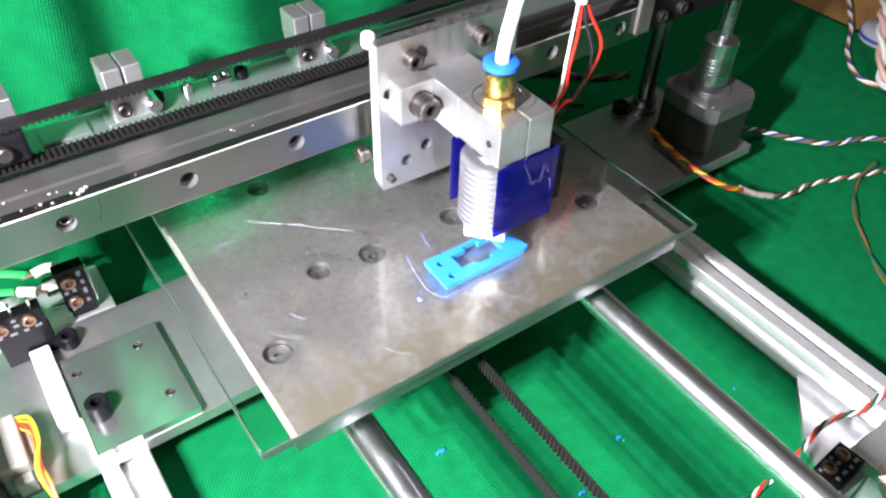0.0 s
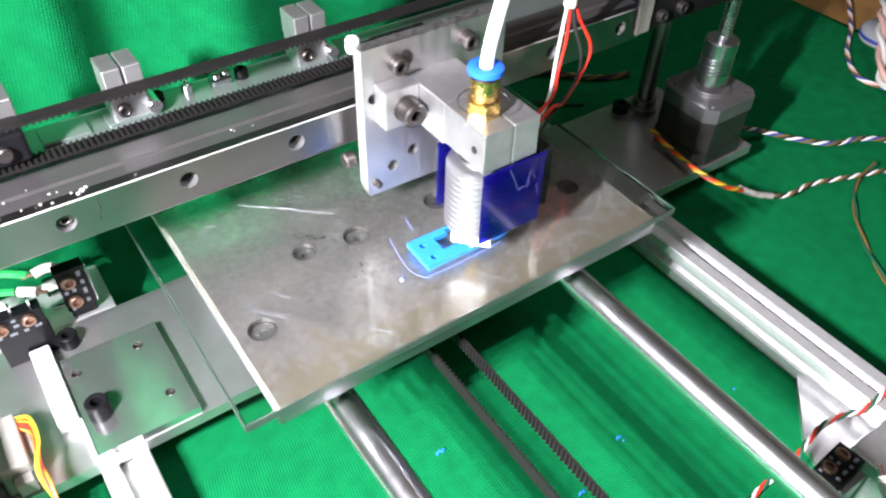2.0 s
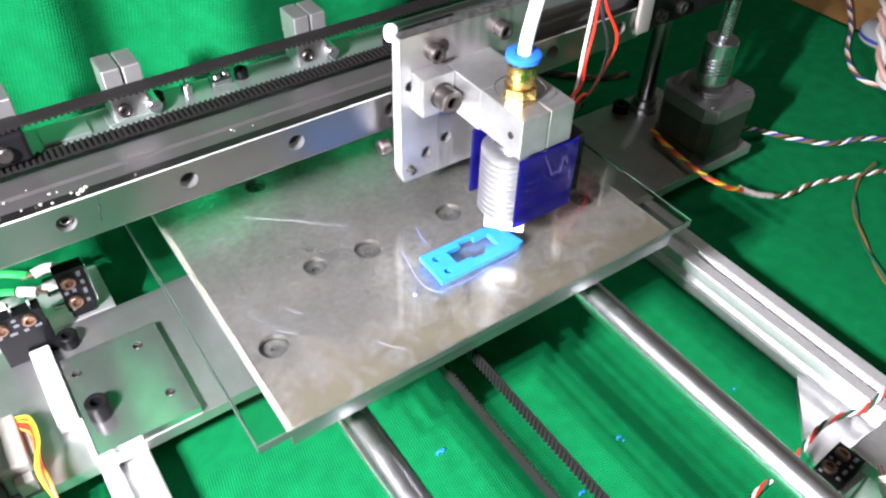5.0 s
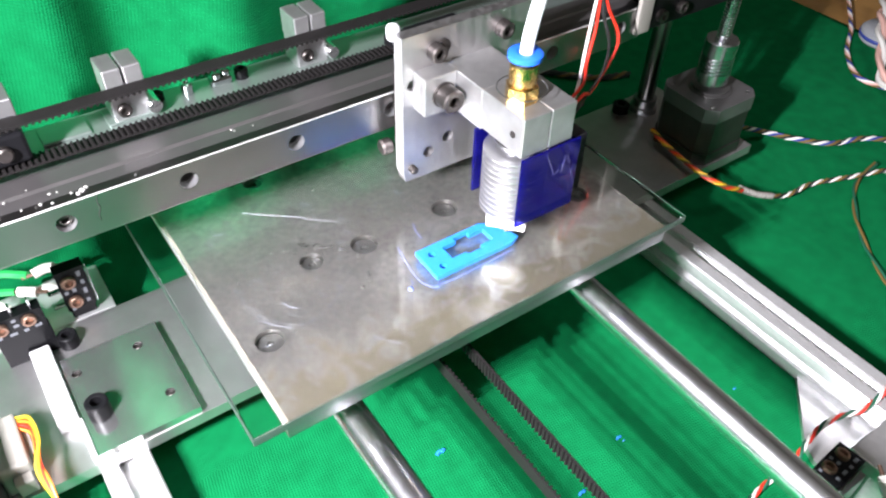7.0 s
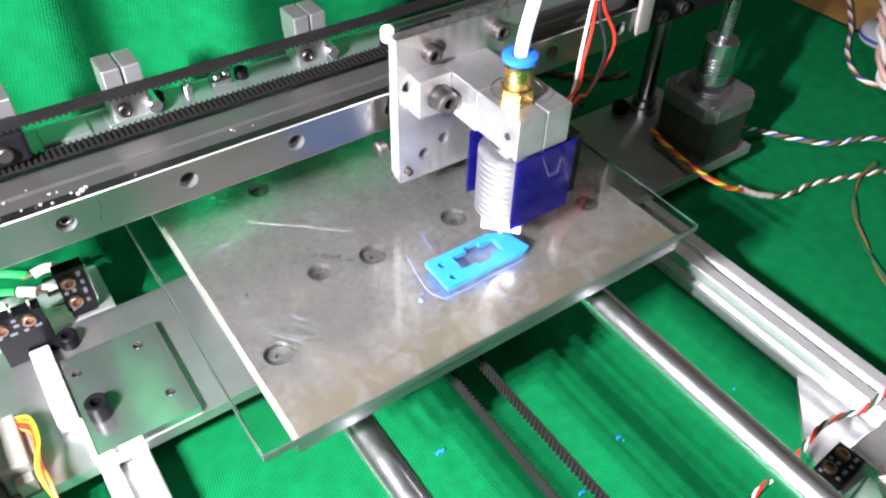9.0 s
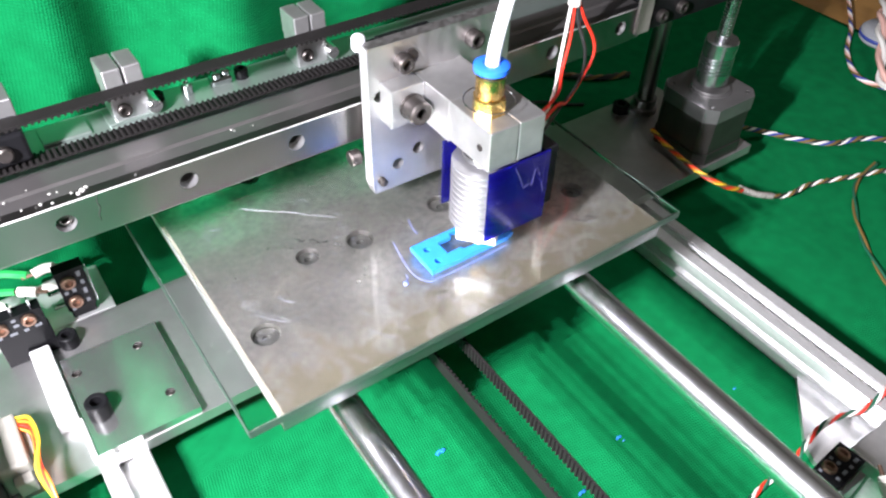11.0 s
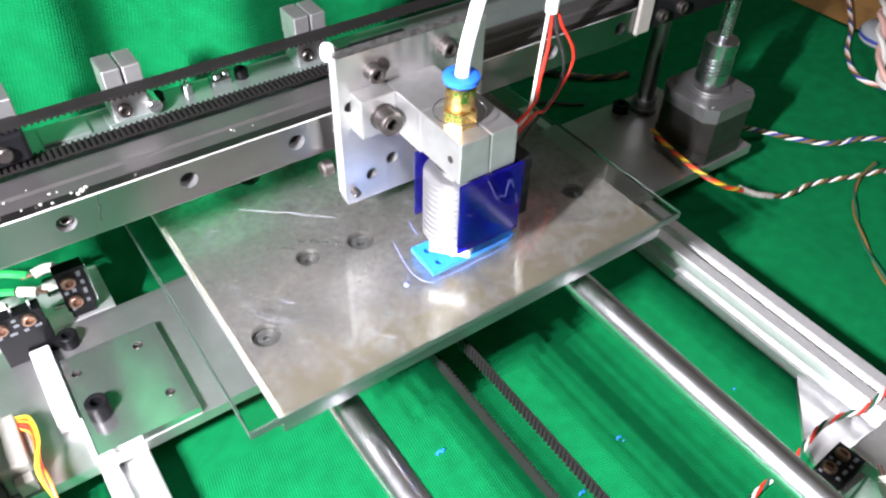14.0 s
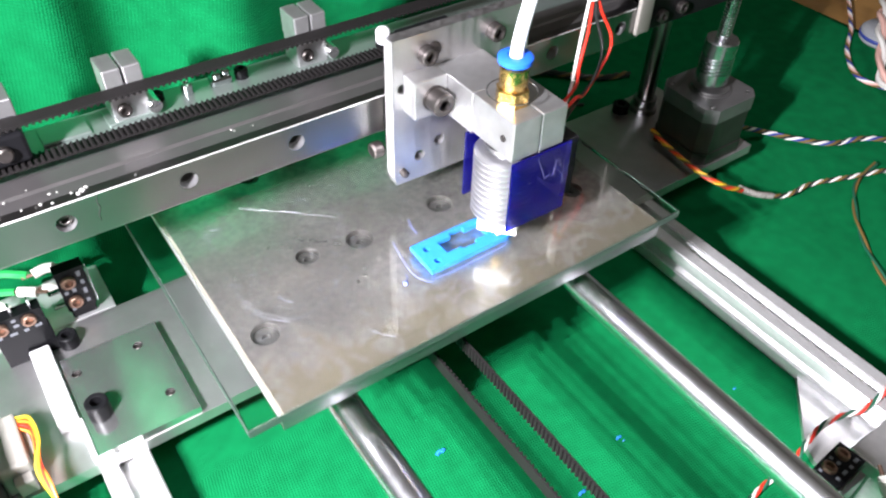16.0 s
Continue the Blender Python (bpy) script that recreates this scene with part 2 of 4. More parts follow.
def tube(line, r, seg=8, bm=None):
    bm = bm or bmesh.new()
    rings = []
    normal = Vector((0, 0, 1))
    for i, p in enumerate(line):
        way = (line[min(i + 1, len(line) - 1)] - line[max(i - 1, 0)]).normalized()
        side = way.cross(normal)
        if side.length < 1e-3:
            side = way.cross(Vector((1, 0, 0)))
        side.normalize()
        normal = side.cross(way).normalized()
        rings.append([bm.verts.new((p + (side * math.cos(2 * math.pi * k / seg) + normal * math.sin(2 * math.pi * k / seg)) * r) * MM) for k in range(seg)])
    for a, b in zip(rings, rings[1:]):
        for k in range(seg):
            bm.faces.new((a[k], a[(k + 1) % seg], b[(k + 1) % seg], b[k]))
    bm.faces.new(rings[0][::-1])
    bm.faces.new(rings[-1])
    return bm


def socket_bolt(name, material, parent, at, axis, r, h, hexr, label=""):
    """A cap screw whose head stands along axis, with a hexagon socket sunk into it."""
    bm = turned([(r, 0), (r, h - 0.5), (r - 0.5, h), (hexr * 1.15, h), (hexr, h - 0.2), (hexr, h * 0.45), (0, h * 0.4)], at, axis, 24)
    return smooth(part(name, bm, material, parent, label), 35)


# ---- the place: table, cloth, room ----
def ease(v):
    v = min(max(v, 0.0), 1.0)
    return v * v * (3 - 2 * v)


def ground():
    bm = bmesh.new()
    uv = bm.loops.layers.uv.new("weave")
    xs = np.concatenate([np.linspace(-1.0, -0.1, 10), np.linspace(-0.08, 0.64, 121)])
    rows = [(y, 0.0) for y in np.linspace(-0.5, 0.47, 56)]
    rows += [(0.47 + 0.03 * math.sin(a), 0.03 - 0.03 * math.cos(a)) for a in np.linspace(0.2, math.pi / 2, 7)]
    rows += [(0.50, z) for z in np.linspace(0.045, 0.192, 15)]
    grid, along = [], 0.0
    for j, (y, z) in enumerate(rows):
        along += math.dist(rows[j - 1], (y, z)) if j else 0.0
        line = []
        for x in xs:
            up = min(max(z / 0.12, 0), 1)
            away = ease((x - 0.17) / 0.20)
            fold = 0.018 * math.sin(x * 34 + 1.4 * math.sin(x * 9)) + 0.008 * noise.noise((x * 9, z * 1.5, 3.0))
            pleat = 0.007 * math.sin(x * 95 + 2.2 * math.sin(x * 23)) + 0.006 * noise.noise((x * 30, z * 2.5, 8.0))
            deep = 1.0 + 1.3 * math.exp(-((x - 0.10) / 0.05) ** 2)
            fold = fold * (0.25 + 0.75 * away) + pleat * deep * (1 - 0.7 * away)
            flat = 0.0016 * noise.noise((x * 8, y * 8, 0)) + 0.001 * noise.noise((x * 25, y * 14, 5))
            near = (-0.160 * (1 - away) - 0.01 * away) * min(max((y - 0.2) / 0.2, 0), 1)
            lean = -0.036 * ease((z - 0.05) / 0.09) * (1 - away)
            v = bm.verts.new((x, y + near + lean + up * fold, z + (1 - up) * (flat if 0.31 < x or y > 0.3 else 0.25 * flat) + 0.001))
            line.append((v, (x, along)))
        grid.append(line)
    for a, b in zip(grid, grid[1:]):
        for i in range(len(xs) - 1):
            corners = (a[i], a[i + 1], b[i + 1], b[i])
            face = bm.faces.new([c[0] for c in corners])
            for loop, c in zip(face.loops, corners):
                loop[uv].uv = c[1]
    ob = smooth(part("ground", bm, CLOTH), 80)
    tagged(ob, "green woven cloth spread over the table and hung behind", "cloth", kind="structure")
    solid = ob.modifiers.new("thickness", "SOLIDIFY")
    solid.thickness, solid.offset = 0.0008, -1
    table = part("table_top", box(-1200, 1500, -700, 900, -30, -1.2, 2), WOOD)
    tagged(table, "brown wooden table top under the green cloth", "table", kind="structure")
    for name, b in (("floor", (-2500, 2500, -2500, 2500, -780, -750)), ("ceiling", (-2500, 2500, -2500, 2500, 2450, 2480)), ("wall_north", (-2500, 2500, 2500, 2560, -750, 2450)), ("wall_south", (-2500, 2500, -2560, -2500, -750, 2450)), ("wall_east", (2500, 2560, -2560, 2560, -750, 2450)), ("wall_west", (-2560, -2500, -2560, 2560, -750, 2450))):
        tagged(part(name, box(*b, 0), WOOD if name == "floor" else WALLPAINT), "plain room " + name.split("_")[0], name.split("_")[0], kind="structure")


ground()


# ---- the frame on the table ----
def extrusion(name, label, x, y0, y1, z0=0.8, size=20):
    """A slotted aluminium profile along y, its left lower edge at x, z0."""
    ob = thing(name, label, "aluminium profile", x, 0, z0, "frame profiles")
    s, h = size, size / 2
    q = [(0.6, 0), (h - 3.2, 0), (h - 3.2, 1.8), (h - 5.6, 1.8), (h - 2.6, 5.2), (h + 2.6, 5.2), (h + 5.6, 1.8), (h + 3.2, 1.8), (h + 3.2, 0), (s - 0.6, 0)]
    outline = []
    for k in range(4):
        for a, b in q:
            u, v = a - h, b - h
            for _ in range(k):
                u, v = -v, u
            outline.append((u + h, v + h))
    bm = slab(outline, [(h, h, 2.1)], 0, y1 - y0, pose(0, y1 * MM, 0, 90, 0, 0))
    part("profile", bm, ALU, ob)
    return ob


extrusion("frame_profile", "slotted square aluminium profile lying on the cloth", 285, -160, 330)
extrusion("frame_profile", "slotted square aluminium profile lying on the cloth", -14, -160, 330)


def base_plate():
    ob = thing("base_plate", "long grey aluminium base plate across the frame", "metal plate")
    bm = slab(rect(-70, 392, 214, 296), [(-5, 238, 4), (352, 288, 4.5)], 21, 27)
    part("plate", bm, BASEPLATE, ob)
    bm = slab(rect(-12, 31, 214.5, 272), [(20, 262, 2.2), (23, 229, 2.2), (-7.5, 261, 2.2), (-5, 234, 3.5)], 27.1, 31.5)
    part("upper_plate", bm, MIRROR_ALU, ob, "small polished aluminium plate with screw holes")
    for x, y in ((20, 262), (23, 229), (-7.5, 261)):
        smooth(part("screw", turned([(1.9, 0), (1.9, 1.2), (1.2, 1.8), (0.8, 1.2), (0, 1.2)], (x, y, 29), "z", 16), BOLT, ob))


base_plate()


def cap_screw(x, y, z, r=4.6, h=9, material=None, label="black cap screw standing on the base plate"):
    ob = thing("cap_screw", label, "screw", x, y, z, "base screws")
    socket_bolt("screw_head", material or BLACKMETAL, ob, (0, 0, 0), "z", r, h, r * 0.5)


cap_screw(-5, 234, 31.5, 4.8, 9)
cap_screw(349, 287, 27, 5.4, 6)
cap_screw(-5, 284, 27, 4.4, 7)


def flat_bar():
    ob = thing("flat_bar", "bright flat aluminium bar beside the polished plate", "metal bar")
    part("bar", box(-21.8, -13.2, 236, 283, 27.1, 33.5, 0.5), MATTE, ob)


flat_bar()


def plate_lip():
    ob = thing("edge_strip", "narrow bright aluminium strip beside the polished plate", "metal strip")
    part("lip", box(-14.5, -12.2, 214.5, 236, 27.1, 32.5, 0.4), MATTE, ob)


plate_lip()


def lug_plate():
    ob = thing("gusset_plate", "grey aluminium corner gusset beside the frame profile", "gusset")
    part("sheet", slab([(284.8, 90), (254.7, 63), (251, 55), (251, -20), (284.8, -20)], [], 1.2, 4), ALU_CAST, ob)


lug_plate()


# ---- bed rods and belts ----
def bed_rod(x):
    ob = thing("bed_rod", "thick chromed steel guide rod under the bed", "guide rod", x, 0, 75, "bed rods")
    smooth(part("shaft", rod(6, 340, (0, -45, 0), "y", 48), ROD, ob))


bed_rod(69.5)
bed_rod(182)


def rod_stand(x, y, label):
    foot = 27.05 if y > 0 else 0.9
    ob = thing("rod_stand", label, "rod holder", x, y, 0, "rod stands")
    part("post", box(-9, 9, -7, 7, foot, 66, 0.8), ALU_CAST, ob)
    part("cap", box(-11, 11, -7.5, 7.5, 66.1, 83, 1.0), ALU_CAST, ob)


for x in (69.5, 182):
    rod_stand(x, 287, "aluminium rod holder block under the rear rod end")
    rod_stand(x, -38, "aluminium rod holder block under the front rod end")


def tooth_mesh(width, thick=0.7, tooth=0.75):
    bm = bmesh.new()
    a, b, c, d, e, f, g, h = [bm.verts.new(Vector(p) * MM) for p in ((0, 0, thick), (1.1, 0, thick), (0.9, 0, thick + tooth), (0.2, 0, thick + tooth), (0, width, thick), (1.1, width, thick), (0.9, width, thick + tooth), (0.2, width, thick + tooth))]
    for q in ((a, b, c, d), (h, g, f, e), (b, f, g, c), (d, c, g, h), (a, d, h, e)):
        bm.faces.new(q)
    return bm


def toothed_belt(label, length, m, pitch=2.0):
    """A belt along its own x with teeth upwards, laid by m."""
    ob = thing("toothed_belt", label, "drive belt", 0, 0, 0, "drive belts")
    band = part("belt_band", box(0, length, 0, 6, 0, 0.7, 0, m=m), RUBBER, ob)
    tooth = part("tooth", tooth_mesh(6), RUBBER, band)
    tooth.matrix_basis = m @ pose(0.4 * MM, 0, 0)
    for k in range(1, int(length / pitch)):
        twin = new("tooth", tooth.data)
        twin.parent, twin.matrix_basis = band, m @ pose((k * pitch + 0.4) * MM, 0, 0)
    return ob


BELT_Y1 = toothed_belt("black toothed drive belt under the bed", 338, pose(0.1080, 0.288, 0.078, 0, 0, -90) @ pose(0, 0, 0, -90, 0, 0))
BELT_Y2 = toothed_belt("black toothed drive belt under the bed", 338, pose(0.1225, 0.288, 0.072, 0, 0, -90) @ pose(0, 0, 0, 90, 0, 0))
BELT_X1 = toothed_belt("black toothed gantry belt with teeth facing up", 232, pose(-0.095, 0.2384, 0.1532))
BELT_X2 = toothed_belt("black toothed gantry belt stretched above the beam", 462, pose(-0.102, 0.2450, 0.1690, 180, 0, 0))


# ---- motor, screw and upright of the gantry lift ----
def motor(x, y, z):
    ob = thing("stepper_motor", "black and silver square stepper motor on the base plate", "motor", x, y, z)
    c = 6

    def out(s):
        return [(a * s, b * s) for a, b in ((-21 + c, -21), (21 - c, -21), (21, -21 + c), (21, 21 - c), (21 - c, 21), (-21 + c, 21), (-21, 21 - c), (-21, -21 + c))]

    part("core", slab(out(0.97), [], 8, 30), MOTOR_STEEL, ob, "dark steel motor core")
    part("end_cap", slab(out(1), [], 0, 8), MOTOR_STEEL, ob)
    part("top_cap", slab(out(1), [(sx * 15.5, sy * 15.5, 1.5) for sx in (-1, 1) for sy in (-1, 1)], 30, 39), MOTOR_CAP, ob, "grey cast motor cap")
    for sx in (-1, 1):
        for sy in (-1, 1):
            smooth(part("screw", turned([(1.45, 0), (1.45, 1), (0.8, 1.4), (0, 1.0)], (sx * 15.5, sy * 15.5, 37.5), "z", 12), CHROME, ob))
    smooth(part("boss", turned([(12.5, 0), (12.5, 0.6), (11, 0.8), (11, 2), (3, 2)], (0, 0, 39), "z", 36), MOTOR_CAP, ob))
    smooth(part("shaft", rod(2.5, 10, (-2, 0, 41), "z"), CHROME, ob))
    return ob


motor(364.5, 236.5, 27)


def coupling(x, y, z):
    ob = thing("shaft_coupling", "bright aluminium spiral cut shaft coupling above the motor", "coupling", x, y, z)
    prof = [(8.6, 0), (9.5, 0.8), (9.5, 8)]
    for k in range(5):
        prof += [(9.5, 8 + 2.2 * k), (8.2, 8.2 + 2.2 * k), (8.2, 8.8 + 2.2 * k), (9.5, 9.0 + 2.2 * k)]
    prof += [(9.5, 26.5), (8.8, 27.3), (4.2, 27.3), (4.2, 25), (0, 25)]
    smooth(part("sleeve", turned(prof, (0, 0, 0), "z", 40), COUPLING, ob))
    for h, a in ((4, -100), (22.5, -100)):
        m = Matrix.Rotation(radians(a), 4, "Z")
        smooth(part("set_screw", turned([(1.8, 8.6), (1.8, 9.4), (0.9, 9.4), (0.8, 8.4), (0, 8.4)], (0, 0, 0), "x", 12, m=Matrix.Translation((0, 0, h * MM)) @ m), BOLT, ob))


coupling(362.5, 236.5, 71.5)


def lead_screw(x, y, z):
    ob = thing("lead_screw", "bright threaded steel lead screw rising from the coupling", "lead screw", x, y, z)
    bm = bmesh.new()
    seg, turns, pitch = 14, 60, 2.0
    rows = []
    n = turns * seg
    for i in range(n + 1):
        a = 2 * math.pi * i / seg
        rows.append([bm.verts.new((r * MM * math.cos(a), r * MM * math.sin(a), (pitch * i / seg + dz) * MM)) for r, dz in ((3.3, 0), (4.0, 0.6), (4.0, 1.1), (3.3, 1.6), (3.3, 2.0))])
    for a, b in zip(rows, rows[1:]):
        for k in range(4):
            bm.faces.new((a[k], b[k], b[k + 1], a[k + 1]))
    smooth(part("thread", bm, CHROME, ob), 30)


lead_screw(362.5, 236.5, 96)


def upright(x, y):
    ob = thing("lift_rod", "dark steel upright guide rod standing on the base plate", "guide rod", x, y, 27)
    smooth(part("shaft", rod(5.5, 210, (0, 0, 0), "z"), STEEL, ob))
    smooth(part("collar", turned([(9, 0), (9, 3), (7.5, 4), (7.5, 9), (5.6, 9.4)], (0, 0, 0), "z", 28), DARKALU, ob))


upright(364, 281)


# ---- the gantry ----
def gantry():
    rail = thing("guide_rail", "ground steel linear guide rail with counterbored holes", "guide rail")
    holes = [(9.8 + 39.95 * k, 145.7) for k in range(-1, 7)]
    m = Matrix.Translation((0, 0.2147 + 0.0045, 0)) @ STAND
    rx = rect(-58, 262, 138, 153)
    part("rail_face", slab(rx, [(x, z, 3.2) for x, z in holes], 0, 4.5, m, seg=28), STEEL, rail)
    m = Matrix.Translation((0, 0.2147 + 0.010, 0)) @ STAND
    part("rail_base", slab(rx, [(x, z, 2.9) for x, z in holes], 0, 5.45, m), BEAM, rail)
    for k, (x, z) in enumerate(holes):
        # Pale sleeve in each hole: lamplight on the bore wall put into colour.
        bore = bmesh.new()
        bmesh.ops.create_cone(bore, cap_ends=False, segments=28, radius1=0.00316, radius2=0.00316, depth=0.0043, matrix=Matrix.Translation((x * MM, 0.21697, z * MM)) @ Matrix.Rotation(radians(90), 4, "X"))
        smooth(part("counterbore", bore, ALU_CAST, rail, "hole wall sleeve in pale metal, as if lit"))
        # One real screw; the black heads deeper in are added to darken empty bores.
        deep = 219.2 if k == 1 else 224.6
        socket_bolt("screw_and_bore_shade", BOLT if k == 1 else BLACKMETAL, rail, (x, deep, z), "-y", 2.55, 2.6, 1.3)
    # Chamfer in paler metal than the rail: its lamp glint put into colour.
    for z, turn in ((152.8, 45),):
        part("rail_chamfer", box(-58, 262, -0.24, 0.24, -0.24, 0.24, 0, m=Matrix.Translation((0, 0.2149, z * MM)) @ Matrix.Rotation(radians(turn), 4, "X")), ALU, rail)
    rng = random.Random(7)
    for k in range(16):
        x, y, r = rng.uniform(-12, 24) if k < 11 else rng.uniform(30, 100), rng.uniform(216.5, 231), rng.uniform(0.2, 0.55)
        smooth(part("grease_drop", turned([(r, 0), (r * 0.9, r * 0.35), (r * 0.4, r * 0.6), (0, r * 0.65)], (x, y, 152.98 if y < 224.5 else 152.58), "z", 10), GREASE, rail))
    for x, y, r in ((17.8, 218.6, 1.0), (19.2, 219.6, 0.7), (16.4, 217.6, 0.8), (14.6, 219.0, 0.5), (5.2, 218.4, 0.6), (8.4, 217.2, 0.5)):
        smooth(part("grease_drop", turned([(r, 0), (r * 1.05, r * 0.3), (r * 0.5, r * 0.7), (0, r * 0.75)], (x, y, 153.0), "z", 9), GREASE, rail, "shiny lump of grease"))
    rust = smooth_line([(20.9, 214.66, 152.2), (20.3, 214.64, 149.5), (20.7, 214.64, 147.4), (19.8, 214.64, 145), (19.7, 214.66, 142.6)], 5)
    part("rust_streak", tube(rust, 0.22, 5), DULLSCREW, rail, "dark rusty streak down the rail")
    beam = thing("gantry_beam", "dark polished steel beam behind the guide rail", "beam")
    part("bar", box(-60, 272, 225, 238.0, 128, 152.6, 2.4), BEAM, beam)
    back = thing("rear_bar", "bright aluminium bar behind the gantry belt", "metal bar")
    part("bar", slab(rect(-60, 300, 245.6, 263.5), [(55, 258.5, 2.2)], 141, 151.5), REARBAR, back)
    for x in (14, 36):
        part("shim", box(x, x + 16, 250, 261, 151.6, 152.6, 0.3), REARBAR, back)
    # idler between the belt strands
    idler = thing("belt_idler", "black belt idler block between the belt strands", "belt idler")
    part("block", box(-9, 9.5, 239, 256, 155.5, 166.5, 1.2), BLACK, idler)
    smooth(part("pin", rod(2.6, 24, (2, 236.5, 161), "y", 20), BOLT, idler))


gantry()


def rod_clamp(x, y):
    ob = thing("rod_clamp", "sawn aluminium clamp block with a slit top", "clamp block", x, y, 151.5, "rod clamps")
    part("jaw", box(-6.6, -0.35, -6, 6, 11, 21, 0.5), ALU_CAST, ob)
    part("jaw", box(0.35, 6.6, -6, 6, 11, 21, 0.5), ALU_CAST, ob)
    part("foot", box(-6.4, 6.4, -5.6, 5.6, 0.05, 10.97, 0.5), ALU_CAST, ob)
    socket_bolt("clamp_screw", BOLT, ob, (-2.5, -5.7, 5.0), "-y", 2.6, 1.6, 1.2)
    return ob


first = rod_clamp(45, 256)
for x in (3.5, 116):
    copy_thing(first, pose(x * MM, 0.256, 0.1515))


def rear_bits():
    for x, y, r, h, mt, lab in ((56, 258.5, 2.6, 3, BLACKMETAL, "black screw head on the rear bar"), (67, 257, 2.2, 4.5, CHROME, "bright screw on the rear bar"), (88.5, 257, 2.6, 4, BLACKMETAL, "black screw head on the rear bar")):
        ob = thing("bar_screw", lab, "screw", x, y, 151.5, "rear bar screws")
        socket_bolt("screw_head", mt, ob, (0, 0, 0), "z", r, h, r * 0.45)
    ob = thing("terminal", "bright metal terminal clip on the rear bar", "terminal", 80, 257, 151.5)
    part("clip", box(-4, 4, -2.5, 2.5, 0, 3.2, 0.8), CHROME, ob)
    smooth(part("clip_screw", turned([(1.8, 0), (1.8, 1.5), (0.8, 2.1), (0, 1.7)], (-1.5, -0.5, 3.2), "z", 14), CHROME, ob))
    smooth(part("clip_screw", turned([(1.8, 0), (1.8, 1.5), (0.8, 2.1), (0, 1.7)], (2.2, 0.4, 3.2), "z", 14), CHROME, ob))
    for x in (52.6, 124):
        ob = thing("cross_pin", "short polished pin through the clamp block", "pin", x, 256, 155.2, "cross pins")
        smooth(part("pin", rod(2.6, 17, (0, -8, 0), "y", 20), MIRROR_ALU, ob))


rear_bits()


def gantry_end():
    ob = thing("gantry_end", "black gantry end bracket with nut block", "bracket")
    part("tab", box(258, 266.5, 212.5, 214.6, 140.5, 170, 0.5), PLUG, ob, "cream end tab of the rail")
    part("bracket", box(266.8, 330, 214, 248, 140, 172, 1.0), BLACKMETAL, ob)
    for x, z in ((274, 146), (287, 147)):
        socket_bolt("bracket_screw", BOLT, ob, (x, 214, z), "-y", 3.0, 2.8, 1.4)
    part("nut_block", box(330.2, 392, 222, 252, 140, 158, 1.0), BLACKMETAL, ob)


gantry_end()


# ---- wires ----
def strand_pair(name, label, points, colours, r=0.9, turns=0.06, step=10, parent=None):
    """Strands twisted round one another along a line."""
    ob = parent or thing(name, label, "wire")
    line = smooth_line(points, step)
    # even the steps out
    dense = [line[0]]
    for p in line[1:]:
        while (p - dense[-1]).length > 1.2:
            dense.append(dense[-1] + (p - dense[-1]).normalized() * 1.2)
    n = len(colours)
    for k, m in enumerate(colours):
        own = []
        for i, p in enumerate(dense):
            way = (dense[min(i + 1, len(dense) - 1)] - dense[max(i - 1, 0)]).normalized()
            side = way.cross(Vector((0, 0, 1)))
            side.normalize()
            up = side.cross(way)
            a = 2 * math.pi * (k / n + i * turns)
            own.append(p + (side * math.cos(a) + up * math.sin(a)) * r * (1.0 if n > 1 else 0.0))
        smooth(part("strand", tube(own, r, 6), m, ob))
    return ob


def wire(colour, name="wire_plastic"):
    return mat(name, colour, 0.45, 0.0, 0.1, 400)


W_RED, W_BLACK, W_WHITE = wire((0.65, 0.03, 0.015)), wire((0.02, 0.02, 0.02)), wire((0.75, 0.72, 0.68))
W_YELLOW, W_ORANGE, W_BLUE = wire((0.80, 0.55, 0.03)), wire((0.75, 0.20, 0.02)), wire((0.03, 0.05, 0.25))
W_GREENL = wire((0.02, 0.35, 0.08))
W_GREEN, W_BROWN, W_PINK = wire((0.01, 0.09, 0.05)), wire((0.16, 0.10, 0.03)), wire((0.70, 0.42, 0.36))

strand_pair("motor_cable", "yellow orange and red twisted motor wires", [(340, 252, 36), (338.5, 235, 33), (336.5, 209, 32), (345, 196, 27), (362, 193, 18)], [W_YELLOW, W_ORANGE, W_RED, W_BROWN], 0.8, 0.085)
strand_pair("motor_cable", "white and black twisted cable lying on the cloth", [(380, 186, 10), (395, 181, 8), (416, 180, 8), (440, 171, 9), (470, 160, 10)], [W_WHITE, W_BLACK, W_BROWN], 0.8, 0.09)
sleeve = thing("cable_sleeve", "translucent heat shrink sleeve joining the motor wires", "cable sleeve")
smooth(part("sleeve", tube(smooth_line([(362, 195.5, 18), (372, 189.5, 13), (383, 184.5, 10)], 8), 2.0, 12), SLEEVE, sleeve))
strand_pair("signal_cable", "blue white and red twisted cable on the cloth", [(384, 240, 35), (410, 240, 20), (441, 232.7, 7), (450.6, 220.7, 6), (468, 201.7, 6), (492, 191.7, 7), (510, 176, 7)], [W_BLUE, W_WHITE, W_BLACK, W_BROWN], 0.95, 0.07)
strand_pair("thin_cable", "thin brown and green wires looping on the cloth", [(475, 171, 6), (448.8, 167.0, 3), (421.3, 148.4, 2.6), (399.6, 126.2, 2.6), (380, 98, 3)], [W_BROWN, W_GREEN], 0.8, 0.02)
strand_pair("loose_cable", "pink white and blue twisted cable hanging over the cloth edge", [(690, 340, 6), (633.7, 297.1, 4), (596.6, 275.5, 4), (569.9, 251.1, 4), (566.2, 234.0, 4), (575, 215, 4)], [W_PINK, W_WHITE, W_BLUE, W_BROWN], 0.95, 0.05)
